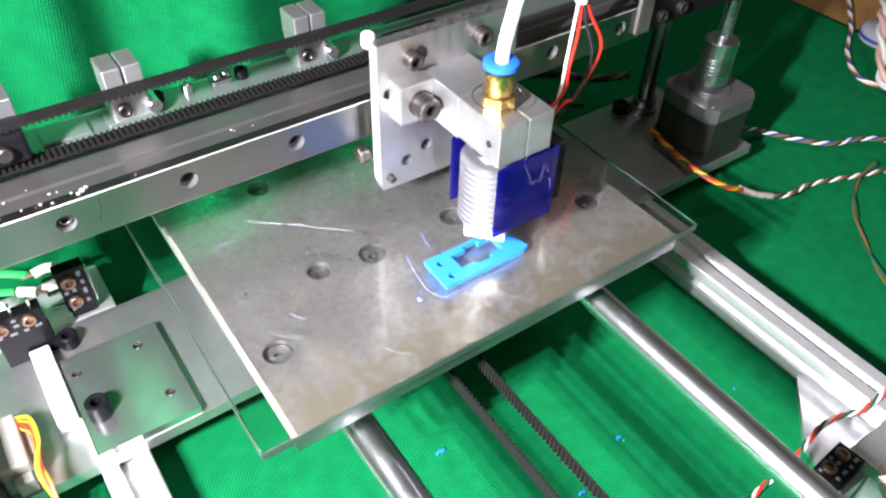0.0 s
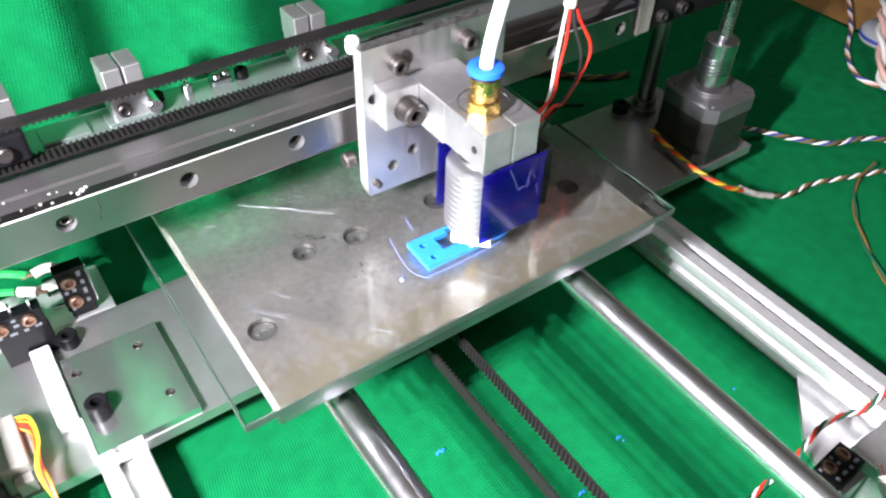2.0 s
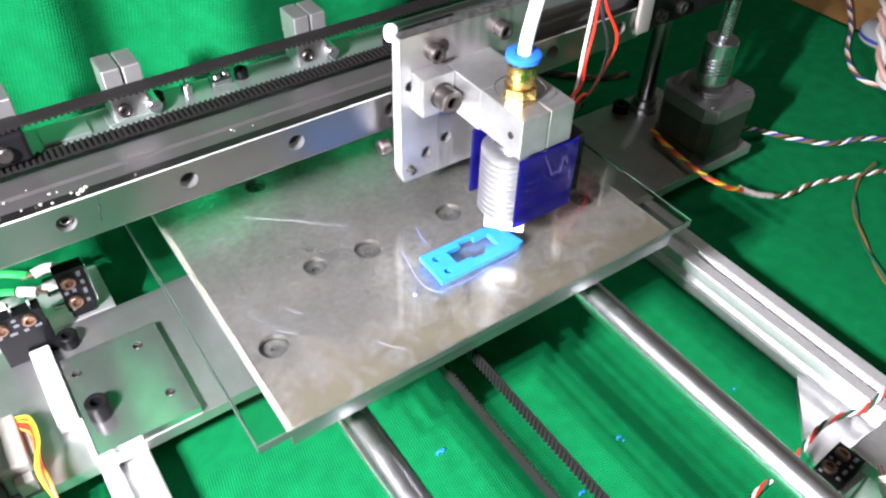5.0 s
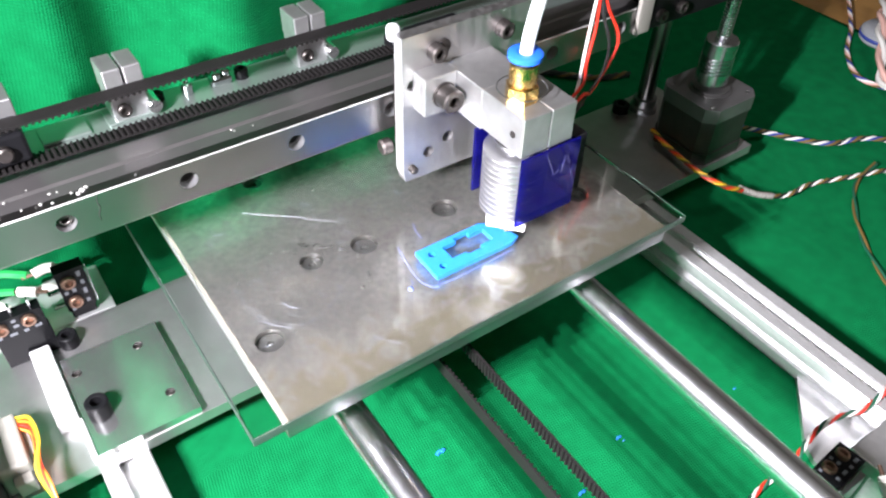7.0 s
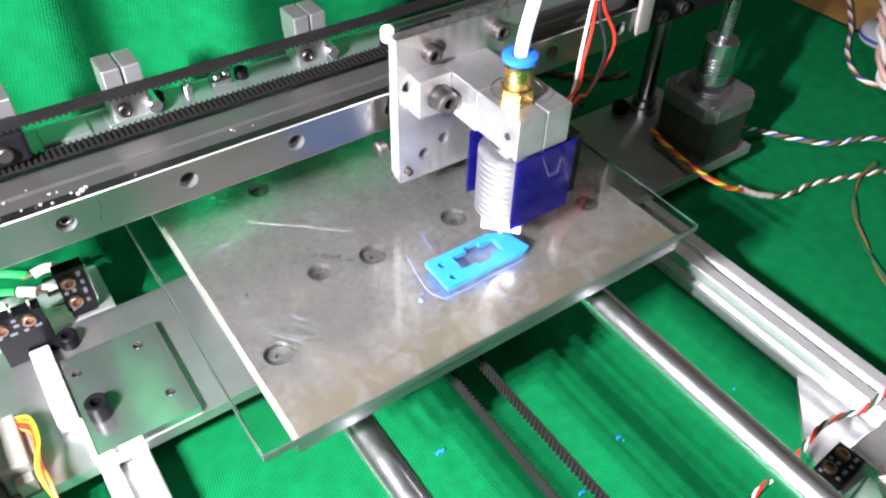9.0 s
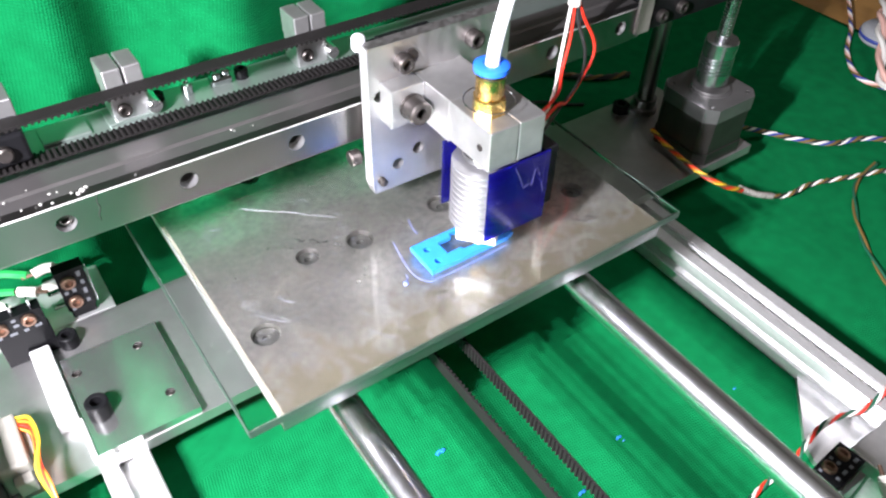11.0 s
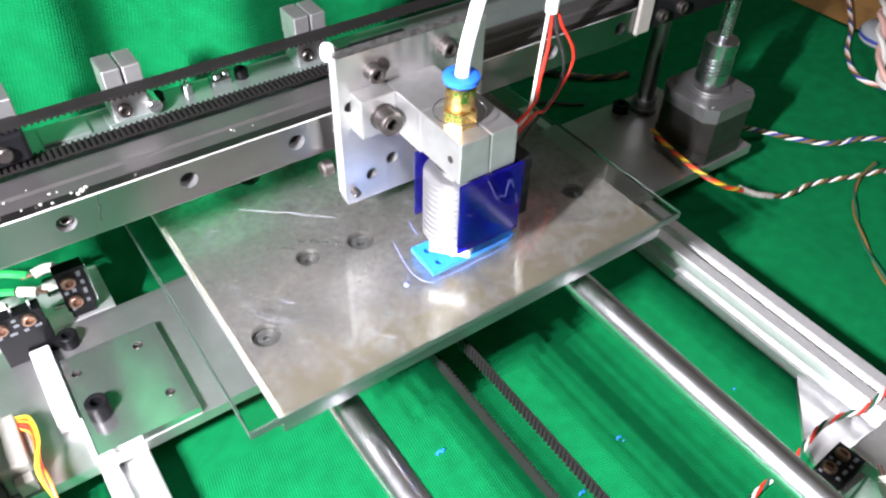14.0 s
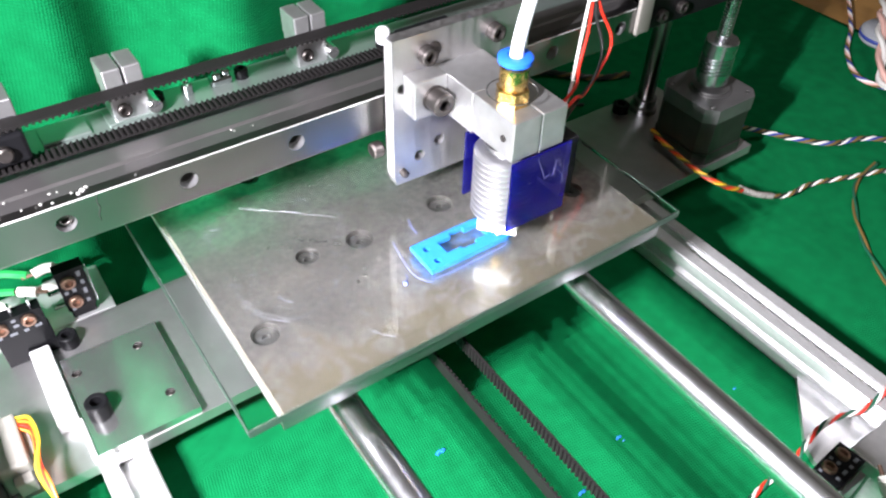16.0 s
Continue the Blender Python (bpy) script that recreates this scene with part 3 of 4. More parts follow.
strand_pair("loose_cable", "pink and white twisted cable beside the grey part", [(690, 307, 20), (628, 273, 22), (590, 245, 14), (572, 230, 8), (560, 205, 5)], [W_PINK, W_WHITE], 2.2, 0.02)
strand_pair("rear_cable", "black and white twisted cable behind the motor", [(330, 395, 5), (363.6, 379.8, 5), (375.5, 367.5, 5), (394.5, 350.6, 5), (418.6, 342, 5)], [W_BLACK, W_BROWN, W_BLACK], 1.3, 0.06)
strand_pair("rear_cable", "black wire curling behind the bed", [(330, 352, 5), (341, 347, 4), (350, 338, 4), (362, 330, 4)], [W_BLACK], 1.2)
strand_pair("switch_cable", "red white and green twisted switch wires", [(228, 56, 20), (242.6, 59.9, 22), (259.8, 60.7, 22.5), (277.9, 55.8, 23), (300, 57, 23), (318, 62, 8)], [W_RED, W_WHITE, W_GREEN], 0.72, 0.075)
strand_pair("switch_cable", "red and white twisted wires on the cloth", [(200, 56, 4), (211.8, 59.2, 4), (218.6, 60.1, 4), (230, 60.6, 4)], [W_RED, W_WHITE, W_GREEN], 0.72, 0.075)


def grey_part():
    ob = thing("grey_spool", "grey rounded plastic part lying at the cloth edge", "plastic part", 640, 270, 1.5)
    smooth(part("shell", turned([(18, 0), (20, 2), (20, 9), (17, 12), (9, 13), (8, 9), (0, 9)], (0, 0, 0), "z", 32), GREYPL, ob))
    smooth(part("band", turned([(20.3, 4), (20.6, 4.4), (20.6, 6.4), (20.3, 6.8)], (0, 0, 0), "z", 32), W_BLUE, ob))


grey_part()


# ---- limit switches ----
def limit_switch(m, label, pins=True):
    ob = new("limit_switch")
    ob.matrix_basis = m
    tagged(ob, label, "limit switch", "limit switches")
    part("body", slab([(-10, -5), (8.5, -5), (10, -3.5), (10, 4), (8, 5), (-10, 5)], [(-4.8, -1.5, 1.7), (4.8, -1.5, 1.7)], 0, 6.4), BLACK, ob)
    for sx in (-4.8, 4.8):
        smooth(part("screw", turned([(2.6, 0), (2.6, 1.4), (2.2, 1.9), (1.5, 1.9), (1.3, -2.5), (0, -2.5)], (sx, -1.5, 6.4), "z", 18), COPPERY, ob))
    for sx in (-7, -0.5, 6.5) if pins else ():
        part("terminal", box(sx - 0.4, sx + 0.4, -9, -5, 2, 4.5, 0.1), CHROME, ob)
    part("lever", box(-9, 9, 5.4, 5.8, 1.5, 5, 0.1), CHROME, ob)
    for x, y, n in ((-8.2, 2.0, 2.4), (-3.6, 2.4, 1.7), (0.2, 2.2, 2.6), (5.4, 2.0, 1.5), (-1.2, -1.2, 1.8), (-0.8, -3.9, 1.4), (7.6, -3.6, 1.2)):
        part("mark", box(x, x + n, y, y + 1.3, 6.4, 6.55, 0), MARK, ob, "grey raised mark")
    return ob


limit_switch(Matrix.Translation((0.0065, 0.3035, 0.045)) @ Matrix(((0, 1.3, 0, 0), (0, 0, -1, 0), (-1.3, 0, 0, 0), (0, 0, 0, 1))), "black micro switch with worn brass screws")
limit_switch(Matrix.Translation((-0.0215, 0.2895, 0.050)) @ Matrix(((-1.2, 0, 0, 0), (0, 0, -1, 0), (0, -1.2, 0, 0), (0, 0, 0, 1))), "black micro switch beside the angle bar")
limit_switch(pose(0.2285, 0.0422, 0.0336, 0, 0, 184) @ Matrix.Diagonal((1.0, 1.15, 1, 1)), "black micro switch at the front rod end", False)


def switch_mounts():
    ob = thing("switch_mount", "green tinted aluminium tab under the micro switch", "bracket")
    part("tab", box(-62, 20, 296.5, 330, 21, 27.4, 0.4), ALU, ob)
    part("riser", box(1, 12, 298.5, 303, 27.45, 31.9, 0.4), BLACK, ob)
    ob = thing("switch_mount", "black block under the horizontal micro switch", "bracket")
    part("tab", box(-31, -9, 284, 289, 27.05, 43.8, 0.4), BLACK, ob)
    ob = thing("switch_mount", "grey bracket under the front micro switch", "bracket")
    part("tab", box(216, 239, 34, 47, 4.1, 33.5, 0.4), DARKALU, ob)
    part("leg", box(248, 284, 10, 46, 4.1, 30, 0.6), ALU_PLATE, ob)


switch_mounts()


def connector(pts, label):
    ob = thing("crimp_connector", label, "connector", group="crimp connectors")
    smooth(part("sleeve", tube(smooth_line(pts, 4), 2.4, 12), WHITE, ob))
    a, b = Vector(pts[0]), Vector(pts[-1])
    way = (a - b).normalized()
    smooth(part("lead", tube([a - way, a + way * 5], 0.9, 8), COPPERY, ob))
    smooth(part("lead", tube([b + way, b - way * 5], 0.9, 8), COPPERY, ob))


connector([(-7.5, 318.3, 45), (-2, 318.9, 45.5), (2.0, 317, 46)], "white sleeved crimp connector at the micro switch")
connector([(-15.7, 310.3, 45), (-12, 308, 45), (-8.6, 305.8, 45)], "white sleeved crimp connector at the micro switch")
connector([(-5.6, 306.5, 45), (-2, 304.8, 45), (1.0, 303.4, 45)], "white sleeved crimp connector at the micro switch")
connector([(238, 29, 40), (234, 24, 39), (230, 18, 38)], "white sleeved crimp connector at the front micro switch")
connector([(-27, 309, 44.5), (-24, 304, 45), (-20.5, 297, 45)], "white sleeved crimp connector beside the angle bar")
strand_pair("switch_lead", "green wire bent towards the micro switch", [(-45, 330, 43), (-30, 329, 46), (-20, 325.5, 46), (-14, 322.5, 45), (-9, 318.5, 45)], [W_GREENL], 2.0)
strand_pair("switch_lead", "green wire bent towards the micro switch", [(-48, 318, 42), (-34, 317, 44), (-25, 315, 45), (-17, 311, 45)], [W_GREENL], 1.8)


def plug():
    ob = thing("motor_plug", "white motor plug with coloured wires", "connector", -38, 233, 27.1)
    part("shell", box(-8, 4, -15, 12, 0, 16, 1.2), PLUG, ob)
    part("latch", box(4.1, 6.5, -9, 6, 2, 12, 0.5), PLUG, ob)
    part("key", box(-4, 3, -20, -15.1, 3, 11, 0.6), PLUG, ob)
    for k, m in enumerate((W_YELLOW, W_ORANGE, W_RED, W_ORANGE)):
        d = 2.0 * k
        line = smooth_line([(4, 10 - d, 14), (9 - 0.5 * k, 5 - d, 16 - k), (9.5 - k, -8 - d, 17 - k), (5 + k, -20 - d, 14), (8, -36, 6 + k), (10, -60, 3)], 6)
        smooth(part("lead", tube(line, 0.65, 8), m, ob))
    block = thing("left_motor", "dark stepper motor body under the plug", "motor", -68, 220, 27.1)
    part("core", box(-20, 22, -36, 18, 0, 24, 3), BLACKMETAL, block)
    part("cap", box(-20, 22, -36, 18, 24.1, 30, 2), DARKALU, block)


plug()


# ---- the print head ----
LEAD_A = [(163, 184, 143), (178, 184, 137), (196, 190, 139), (215, 203, 128), (227, 205, 141), (227.5, 205, 151), (219, 205.5, 165), (214, 206, 177)]
LEAD_B = [(163, 185, 146), (180, 187, 140), (200, 195, 140), (209, 203, 144), (213, 205, 156), (213.5, 205.5, 166), (213.5, 206, 178)]
LEAD_C = [(163, 183, 141), (180, 183, 134), (192, 188, 135), (206, 198, 130), (220, 203, 136), (222, 204, 148), (216, 205, 164), (214.5, 206, 177)]
LEAD_D = [(163, 186, 145), (178, 186, 140), (190, 190, 138), (202, 199, 138), (208, 204, 148), (210, 205, 160), (212.5, 206, 177)]


def torus(R, r, at, seg=40):
    return tube([Vector((at[0] + R * math.cos(2 * math.pi * i / seg), at[1] + R * math.sin(2 * math.pi * i / seg), at[2])) for i in range(seg + 1)], r, 6)


SCUFFS = [[(146.2, 150.2), (148.6, 145), (150.7, 139.8)], [(150.7, 139.8), (152.6, 140.6), (154.5, 139.6)], [(154.5, 139.6), (155.0, 143), (155.4, 146.4)], [(156.4, 146.2), (157.9, 142.2)], [(159.0, 139), (160.3, 134.0)], [(138.7, 138.3), (140.4, 137.2)]]


def head():
    ob = thing("tool_carriage", "aluminium tool carriage with hot end and blue fan duct", "print head")
    m = Matrix.Translation((0, 0.208, 0)) @ STAND
    holes = [(121.4, 161.4, 2.1), (128.8, 129.4, 2.4), (137.8, 133.4, 2.4)]
    part("back_plate", slab([(118.3, 118.9), (178.6, 118.2), (178.6, 180.5), (117.6, 180.7), (117.4, 123)], holes, 0, 5, m), HEADPLATE, ob)
    # Thin slab in brighter metal paints the lamplight on the left edge.
    part("lit_edge", box(117.15, 117.37, 203.1, 207.9, 123.2, 180.4, 0), ALU, ob, "lit plate edge in brighter metal")
    part("carriage", box(120, 172, 209, 214.2, 128, 163, 0.8), STEEL, ob)
    for x, z in ((130.8, 172.7), (160.9, 173.3)):
        socket_bolt("plate_bolt", BOLT, ob, (x, 203, z), "-y", 3.4, 4.2, 1.7)
    smooth(part("lock_washer", turned([(2.4, 0), (3.0, 0.2), (3.0, 0.8), (2.4, 1.0)], (134.4, 203, 173.4), "-y", 20), BOLT, ob))
    smooth(part("stub_screw", turned([(1.6, 0), (1.6, 2.5), (1.0, 3.0)], (121.0, 203, 124.6), "-y", 14), BOLT, ob))
    smooth(part("tail_bolt", turned([(2.6, 0), (3.2, 0.6), (3.2, 4), (2.2, 5)], (112.2, 211.4, 132.6), "x", 18), BOLT, ob))
    part("belt_clamp", box(136, 146, 238, 247, 152.8, 157.5, 0.8), BLACKMETAL, ob, "black belt clamp behind the plate")
    part("clamp_link", box(146.2, 172, 209, 249, 154.5, 157, 0.8), BLACKMETAL, ob)
    smooth(part("spacer_cap", turned([(2.0, 0), (2.5, 0.8), (2.5, 4.2), (2.0, 5.2), (0.9, 5.7)], (118.6, 210.7, 177.0), "z", 24), PTFE, ob, "round white plastic spacer"))
    # bracket and clamp block
    part("foot", box(121.5, 135.2, 195, 202.9, 152, 167.3, 0.5), ALU_CAST, ob)
    socket_bolt("foot_bolt", BOLT, ob, (129.6, 195, 159.4), "-y", 4.5, 7.0, 2.1)
    smooth(part("bolt_washer", turned([(3, 0), (4.9, 0), (4.9, 0.9), (3, 0.9)], (129.6, 195.0, 159.4), "-y", 28), BOLT, ob))
    part("arm", box(135.4, 156.5, 180.1, 202.9, 150.5, 167.1, 0.4), ALU_CAST, ob)
    part("clamp_block", box(135.3, 147.0, 157, 180, 151.8, 167.3, 0.45), ALU_CAST, ob)
    part("clamp_block", box(147.5, 158.3, 157, 180, 151.8, 167.3, 0.45), ALU_CAST, ob)
    smooth(part("clamp_screw", turned([(1.3, 0), (1.3, 0.4), (0.8, 0.5), (0.7, 0.1), (0, 0.1)], (134.9, 162.2, 159.1), "x", 14), BOLT, ob))
    ax, ay = 142.9, 168.6
    # Core in duller metal: shade between the fins put into its colour.
    core = smooth(part("heatsink", turned([(5.0, 0), (5.0, 28), (8, 28.2), (8, 30)], (ax, ay, 121.5), "z", 40), DARKALU, ob, "bright turned aluminium cooling fins, core darkened as shade"))
    fin = smooth(part("fin", turned([(5.0, 0), (11.4, 0), (11.7, 0.15), (11.7, 0.75), (11.4, 0.9), (5.0, 0.9)], (ax, ay, 121.5), "z", 48), HEAT, core))
    for k in range(1, 11):
        twin = new("fin", fin.data)
        twin.parent, twin.matrix_basis = core, pose(0, 0, 2.5 * k * MM)
    part("heater_block", box(-7.6, 7.6, -7.6, 7.6, 114.2, 120.8, 0.6, m=pose(ax * MM, ay * MM, 0, 0, 0, -48)), MATTE, ob)
    smooth(part("nozzle", turned([(0.5, 0), (2.6, 3.2), (3.6, 3.3), (3.6, 7.6)], (ax, ay, 106.6), "z", 20), BRASS, ob, "brass nozzle"))
    # blue fan duct: front and rear sheet, fan side
    duct = part("fan_duct", box(135.2, 162, 155.8, 156.8, 121.5, 151.6, 0.25), SHROUD, ob, "dark blue clear plastic fan duct")
    part("duct_rear", box(134.2, 162, 181.2, 182.2, 122, 150.3, 0.25), SHROUD, duct)
    fan = part("fan", slab(rect(159, 181.5, 124, 149.5), [(169.5, 136.5, 10.8)], 0, 6, Matrix.Translation((0.1622, 0, 0)) @ Matrix(((0, 0, 1, 0), (1, 0, 0, 0), (0, 1, 0, 0), (0, 0, 0, 1))), seg=28), BLACKMETAL, ob, "small black cooling fan")
    smooth(part("hub", turned([(4.8, 0), (5.2, 0.5), (5.2, 6), (4.6, 6.6)], (163, 169.5, 136.5), "x", 24), BLACK, fan))
    blade = part("blade", box(163.6, 168.6, 174.9, 179.9, 135.2, 136.2, 0.2), BLACK, fan)
    for k in range(1, 7):
        twin = new("blade", blade.data)
        twin.parent = fan
        twin.matrix_basis = Matrix.Translation((0, 0.1695, 0.1365)) @ Matrix.Rotation(2 * math.pi * k / 7, 4, "X") @ Matrix.Translation((0, -0.1695, -0.1365))
    for line in SCUFFS:
        part("scuff", tube(smooth_line([(x, 155.72, z) for x, z in line], 4), 0.17, 5), SCUFF, duct, "pale scuff on the duct")
    # tube fitting
    smooth(part("fitting", turned([(5.9, 0), (5.9, 5.5), (5.2, 6.0)], (ax, ay, 167.35), "z", sides=6), BRASS, ob, "brass hexagon tube fitting"), 25)
    smooth(part("neck", turned([(4.6, 0), (4.9, 0.5), (4.9, 7.5), (4.4, 8.0)], (ax, ay, 173.4), "z", 28), BRASS, ob))
    smooth(part("collet", turned([(4.8, 0), (5.9, 0.5), (5.9, 2.2), (5.1, 2.8), (3.0, 2.8), (2.6, 2.0)], (ax, ay, 182.3), "z", 36), BLUE, ob, "blue plastic release ring"))
    smooth(part("wire_ring", torus(8.6, 0.22, (ax, ay, 171.5)), CHROME, ob))
    line = smooth_line([(ax, ay, 181), (ax + 1.2, ay + 0.3, 190), (ax + 4, ay + 0.8, 200), (ax + 8, ay + 1.6, 211), (ax + 13.5, ay + 2.5, 222), (ax + 32, ay + 7, 250), (ax + 62, ay + 14, 276)])
    smooth(part("filament_tube", tube(line, 2.3, 18), PTFE, ob, "white filament feed tube"))
    # heater and sensor wires behind the block
    for mt, line in ((W_RED, LEAD_A), (W_RED, LEAD_B), (W_BLACK, LEAD_C), (W_WHITE, LEAD_D)):
        smooth(part("heater_lead", tube(smooth_line(line, 8), 0.7, 8), mt, ob))
    smooth(part("lead_sleeve", tube(smooth_line([(213.4, 206, 171), (214, 206, 182), (217, 207, 196)], 6), 2.6, 14), WHITE, ob))
    return ob


HEAD = head()


# ---- the bed ----
def bed():
    ob = thing("print_bed", "aluminium print bed under a larger glass sheet", "print bed")
    screws = [(53, 166.3, 5.2), (83, 193, 4.6), (104.5, 190.3, 5.4), (143, 191, 5.4), (195, 168, 5), (84.6, 249.5, 4.6)]
    part("bed_plate", slab(rect(42.5, 211.5, 132.6, 261.5), screws, 95.5, 101.3, seg=28), BEDMETAL, ob, "worn stained aluminium plate")
    for x, y, r in screws:
        smooth(part("bed_screw", turned([(r - 0.4, 0), (r - 0.35, 3.2), (1.4, 3.3), (1.2, 2.2), (0, 2.2)], (x, y, 96.0), "z", 24), DULLSCREW, ob, "dark countersunk screw head"))
    # Side strip in paler metal: the lit left face put into colour.
    part("edge_strip", box(42.2, 42.45, 132.6, 261.5, 98.4, 101.2, 0), ALU_PLATE, ob, "lit plate edge in brighter metal")
    # Added strip: the bright band of light along the left edge, as colour.
    part("lit_margin", box(42.6, 43.7, 132.8, 261.3, 101.315, 101.36, 0), LITMARGIN, ob, "pale strip standing for the lit plate margin")
    part("edge_strip", box(42.5, 211.5, 132.2, 132.55, 95.6, 101.2, 0), DARKALU, ob)
    part("carriage_plate", box(55, 198, 150, 228, 86, 92, 0.6), DARKALU, ob)
    for x in (69.5, 182):
        for y in (160, 205):
            part("bearing_block", box(x - 14, x + 14, y, y + 22, 64, 85.9, 1), DARKALU, ob)
    for x in (60, 193):
        for y in (156, 222):
            smooth(part("standoff", rod(3, 3.4, (x, y, 92.05), "z", 14), BOLT, ob))
    glass = part("glass_sheet", box(31.5, 221.5, 131.8, 262, 101.4, 104.5, 0.35), GLASS, ob, "clear glass sheet with scratches")
    glass.visible_shadow = False
    for b in ((31.1, 31.45, 131.6, 262.2), (221.55, 221.9, 131.6, 262.2), (31.5, 221.5, 131.4, 131.75), (31.5, 221.5, 262.05, 262.4)):
        part("ground_edge", box(*b, 101.5, 104.4, 0), GLASSEDGE, glass, "pale ground glass edge")
    rng = random.Random(4)
    marks = [((63.9, 178.2), (67.3, 172.8), 0.35), ((53.1, 175.6), (61.4, 165.6), 0.22), ((82.9, 147.2), (89.1, 139.2), 0.28), ((71.8, 231.3), (83, 222), 0.26), ((84, 221), (92.5, 213.4), 0.3), ((93, 213), (102.4, 204.9), 0.2), ((111.7, 147.8), (111.6, 145.6), 0.3), ((57, 225), (60.8, 223.6), 0.4)]
    for k in range(180):
        x, y, a, n = rng.uniform(46, 205), rng.uniform(136, 232), rng.uniform(-1.2, -0.3), rng.uniform(0.3, 1.0) if k > 40 else rng.uniform(1, 4.5)
        marks.append(((x, y), (x + n * math.cos(a), y + n * math.sin(a)), rng.uniform(0.1, 0.22)))
    for (x0, y0), (x1, y1), r in marks:
        bend = rng.uniform(-0.6, 0.6)
        line = smooth_line([(x0, y0, 104.52), ((x0 + x1) / 2 + bend, (y0 + y1) / 2 + bend, 104.55), (x1, y1, 104.52)], 4)
        part("fleck", tube(line, r * 0.36, 5), FLECK, glass, "pale strand of old plastic")
    arc = [(53, 189.8), (52.4, 183), (53.4, 178.2), (61.4, 167.4), (68.6, 164.7), (80, 169.1), (91.9, 178.9)]
    part("fleck", tube(smooth_line([(x, y, 104.51) for x, y in arc], 5), 0.04, 5), FLECK, glass, "pale strand of old plastic")
    return ob


BED = bed()


def printed_part():
    ob = thing("printed_part", "light blue half printed plastic plate with openings", "printed part")
    outline = [(116.2, 156.8), (151.5, 156.8), (155.0, 158.0), (152.5, 168.5), (146.5, 172.4), (116.6, 172.4)]
    bm = bmesh.new()
    loops = [outline, [(126.5, 162), (126.5, 169), (133, 169), (133, 171), (139.6, 171), (139.6, 169.2), (146, 169.2), (146, 162.2), (140, 162.2), (140, 160.6), (133, 160.6), (133, 162)]]
    loops += [[(x + 1.45 * math.cos(2 * math.pi * i / 12), y + 1.45 * math.sin(2 * math.pi * i / 12)) for i in range(12)] for x, y in ((121.2, 160.4), (121.0, 167.8))]
    edges = []
    for loop in loops:
        vs = [bm.verts.new((x * MM, y * MM, 0.10452)) for x, y in loop]
        edges += [bm.edges.new((a, b)) for a, b in zip(vs, vs[1:] + vs[:1])]
    bmesh.ops.triangle_fill(bm, use_beauty=True, use_dissolve=False, edges=edges)
    made = bmesh.ops.extrude_face_region(bm, geom=bm.faces[:])
    bmesh.ops.translate(bm, vec=(0, 0, 0.002), verts=[v for v in made["geom"] if isinstance(v, bmesh.types.BMVert)])
    part("body", bm, PRINT, ob)
    # Added dark blue discs paint the shade inside the two small holes.
    for x, y in ((121.2, 160.4), (121.0, 167.8)):
        part("hole_shade", turned([(1.4, 0), (1.4, 0.25)], (x, y, 104.53), "z", 12), NAVY, ob, "dark blue disc shading a hole")
    skirt = [[(113.6, 180), (113.0, 177.9), (111.1, 168), (110.5, 160.5), (112.6, 155.4), (114.8, 154)], [(114.8, 154), (116, 155.4), (117.2, 156.6)], [(116, 154.6), (123.6, 154.1), (138.3, 154.4), (150, 154.8)], [(125.7, 188.1), (124.2, 183), (124, 178.8)], [(105.8, 159.2), (107.6, 160.4), (108.2, 162.3)]]
    for line in skirt:
        part("skirt_strand", tube(smooth_line([(x, y, 104.75) for x, y in line], 6), 0.17, 6), SKIRT, ob, "pale blue outline strand")
    smooth(part("skirt_blob", turned([(0, 0), (1.0, 0.1), (1.1, 0.6), (0.6, 1.1), (0, 1.2)], (105.5, 158.4, 104.52), "z", 12), SKIRT, ob))
    return ob


PRINTED = printed_part()


def crumbs():
    for x, y, s in ((114.3, 153.9, 2.8), (187.2, 114.3, 1.8), (154.1, 102.9, 2.2), (254.6, 102.9, 1.0), (188, 112, 0.8)):
        ob = thing("plastic_crumb", "light blue scrap of plastic on the cloth", "scrap", x, y, 1.3, "plastic crumbs")
        bm = tube(smooth_line([(-0.8 * s, 0, 0.3), (-0.1 * s, 0.25 * s, 0.7), (0.4 * s, 0.1 * s, 0.5), (0.8 * s, 0.3 * s, 0.3)], 5), 0.3 * s, 6)
        part("scrap", bm, PRINT, ob)


crumbs()


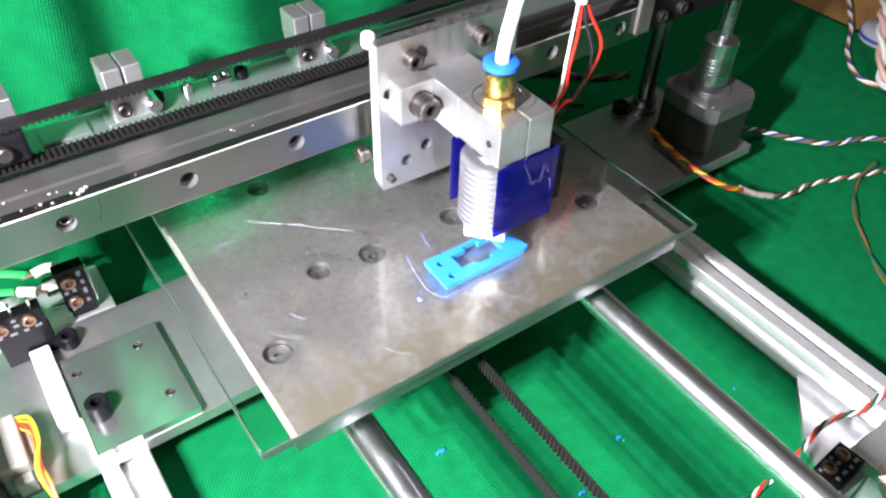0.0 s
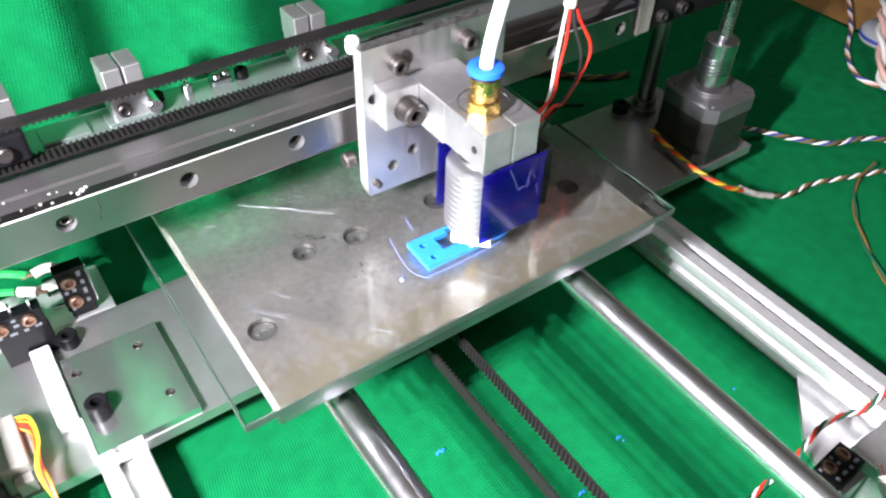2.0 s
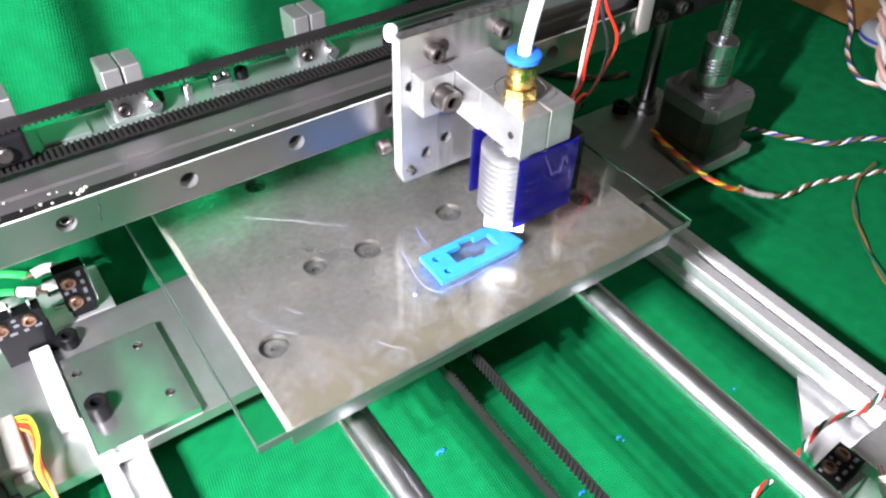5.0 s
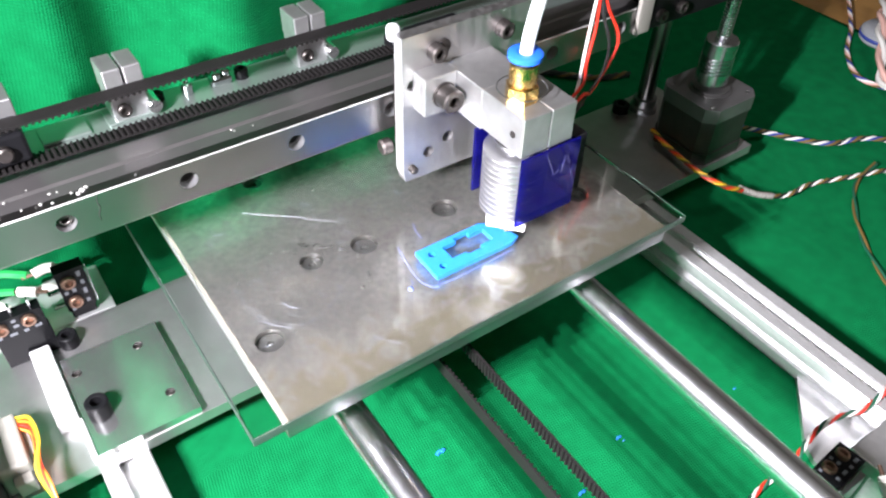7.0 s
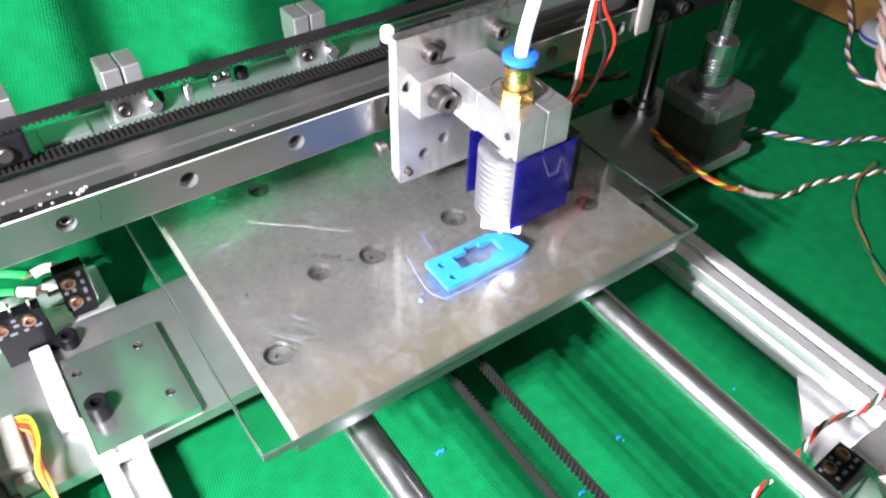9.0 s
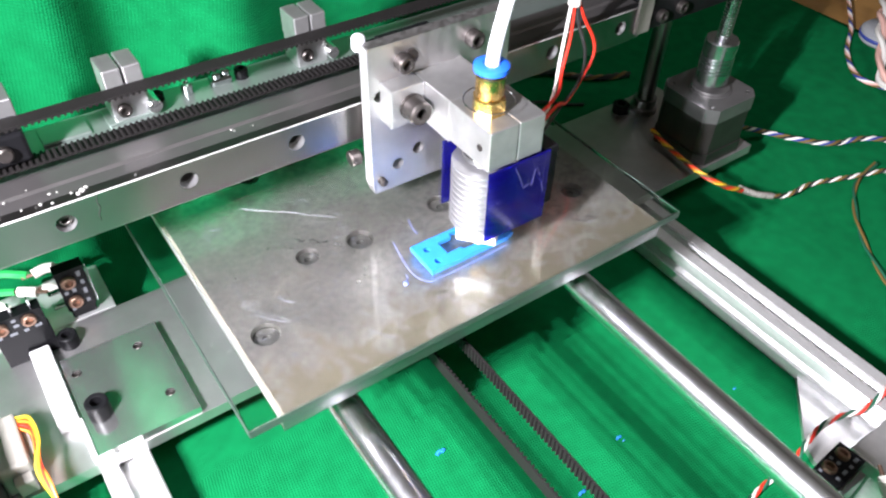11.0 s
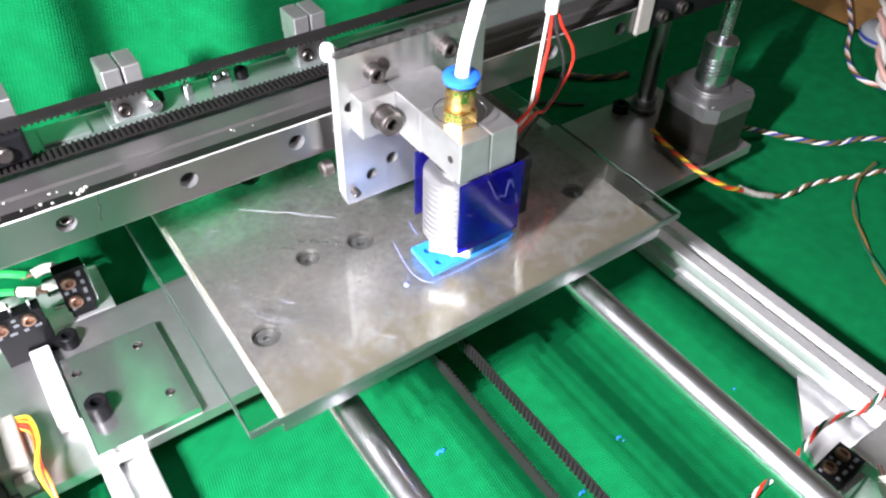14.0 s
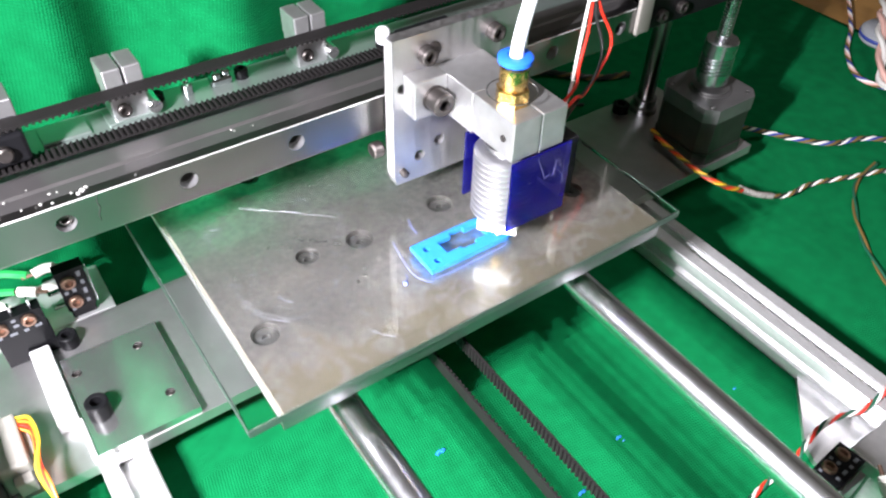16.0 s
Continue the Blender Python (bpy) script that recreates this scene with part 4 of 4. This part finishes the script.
def motions():
    head_rows = [(0, 0), (0.1, 3.3), (0.2, 9.5), (0.3, 12.7), (0.5, 13.7), (0.6, 13.2), (0.7, 8.7), (0.8, 3.5), (0.9, -1), (1.0, 2.9), (1.1, 7), (1.2, 14), (1.3, 11), (1.5, 6.2), (1.6, 4.4), (1.8, -0.4), (2, -6.1), (2.2, -10.6), (2.5, -18.6), (2.7, -22.5), (2.9, -26), (3, -26.2), (3.2, -25.8), (3.3, -25.3), (3.5, -23.3), (3.8, -15.8), (4, -11), (4.2, -6.8), (4.8, 6), (5.4, 12), (6, 11), (6.3, 10), (6.5, 8.2), (6.8, 10.4), (7, 10), (7.2, 8.8), (7.5, 12.2), (7.6, 12.2), (7.8, 8.6), (8, 9.6), (8.2, 12), (8.5, 8.2), (8.7, 10.6), (8.9, 8), (9, 7.8), (9.2, 3.2), (9.7, -8), (10.3, -12), (10.8, -7), (11.3, 0.1), (11.5, 3), (11.7, 8.2), (11.8, -1), (11.9, -13), (12, -22.5), (12.1, -24.6), (12.3, -25.5), (12.5, -25.9), (12.6, -17), (12.7, -4), (12.8, 6), (12.9, 5.6), (13, 3.4), (13.2, 0), (13.5, -6.1), (13.8, -10.5), (14, -15.6), (14.2, -16.6), (14.5, -14.2), (15, -4.7), (15.5, 4.8), (15.7, 7.4), (15.9, 5.6), (16, 5.9)]
    bed_rows = [(0, 0), (0.5, 6.9), (1, 9.4), (1.2, 11.8), (1.5, 11.9), (2, 11.9), (2.5, 11.9), (2.8, 11), (3, 7.0), (3.3, -1), (3.5, -2.2), (4, -2.2), (4.6, 0), (5.4, 6), (6.3, 9.6), (6.5, 9.1), (7, 6), (7.5, 2.4), (8, 2.8), (8.5, 3), (9, -0.7), (9.8, 1), (10.8, 8), (11.3, 10.4), (11.5, 10.5), (12, 9.3), (12.2, 8.2), (12.3, 1.2), (12.5, 0.6), (12.6, 1.2), (12.8, 9.2), (13, 8.8), (13.5, 11.4), (14, 8.8), (14.3, 1.2), (14.5, 0.6), (15, -1.9), (15.5, 0.6), (16, 9.5)]
    for ob, s in ((HEAD, 1), (BELT_X1, 1), (BELT_X2, -1)):
        walk(ob, [(t, pose(s * x * MM, 0, 0)) for t, x in head_rows])
    for ob, s in ((BED, 1), (PRINTED, 1), (BELT_Y1, 1), (BELT_Y2, -1)):
        walk(ob, [(t, pose(0, s * y * MM, 0)) for t, y in bed_rows])


motions()
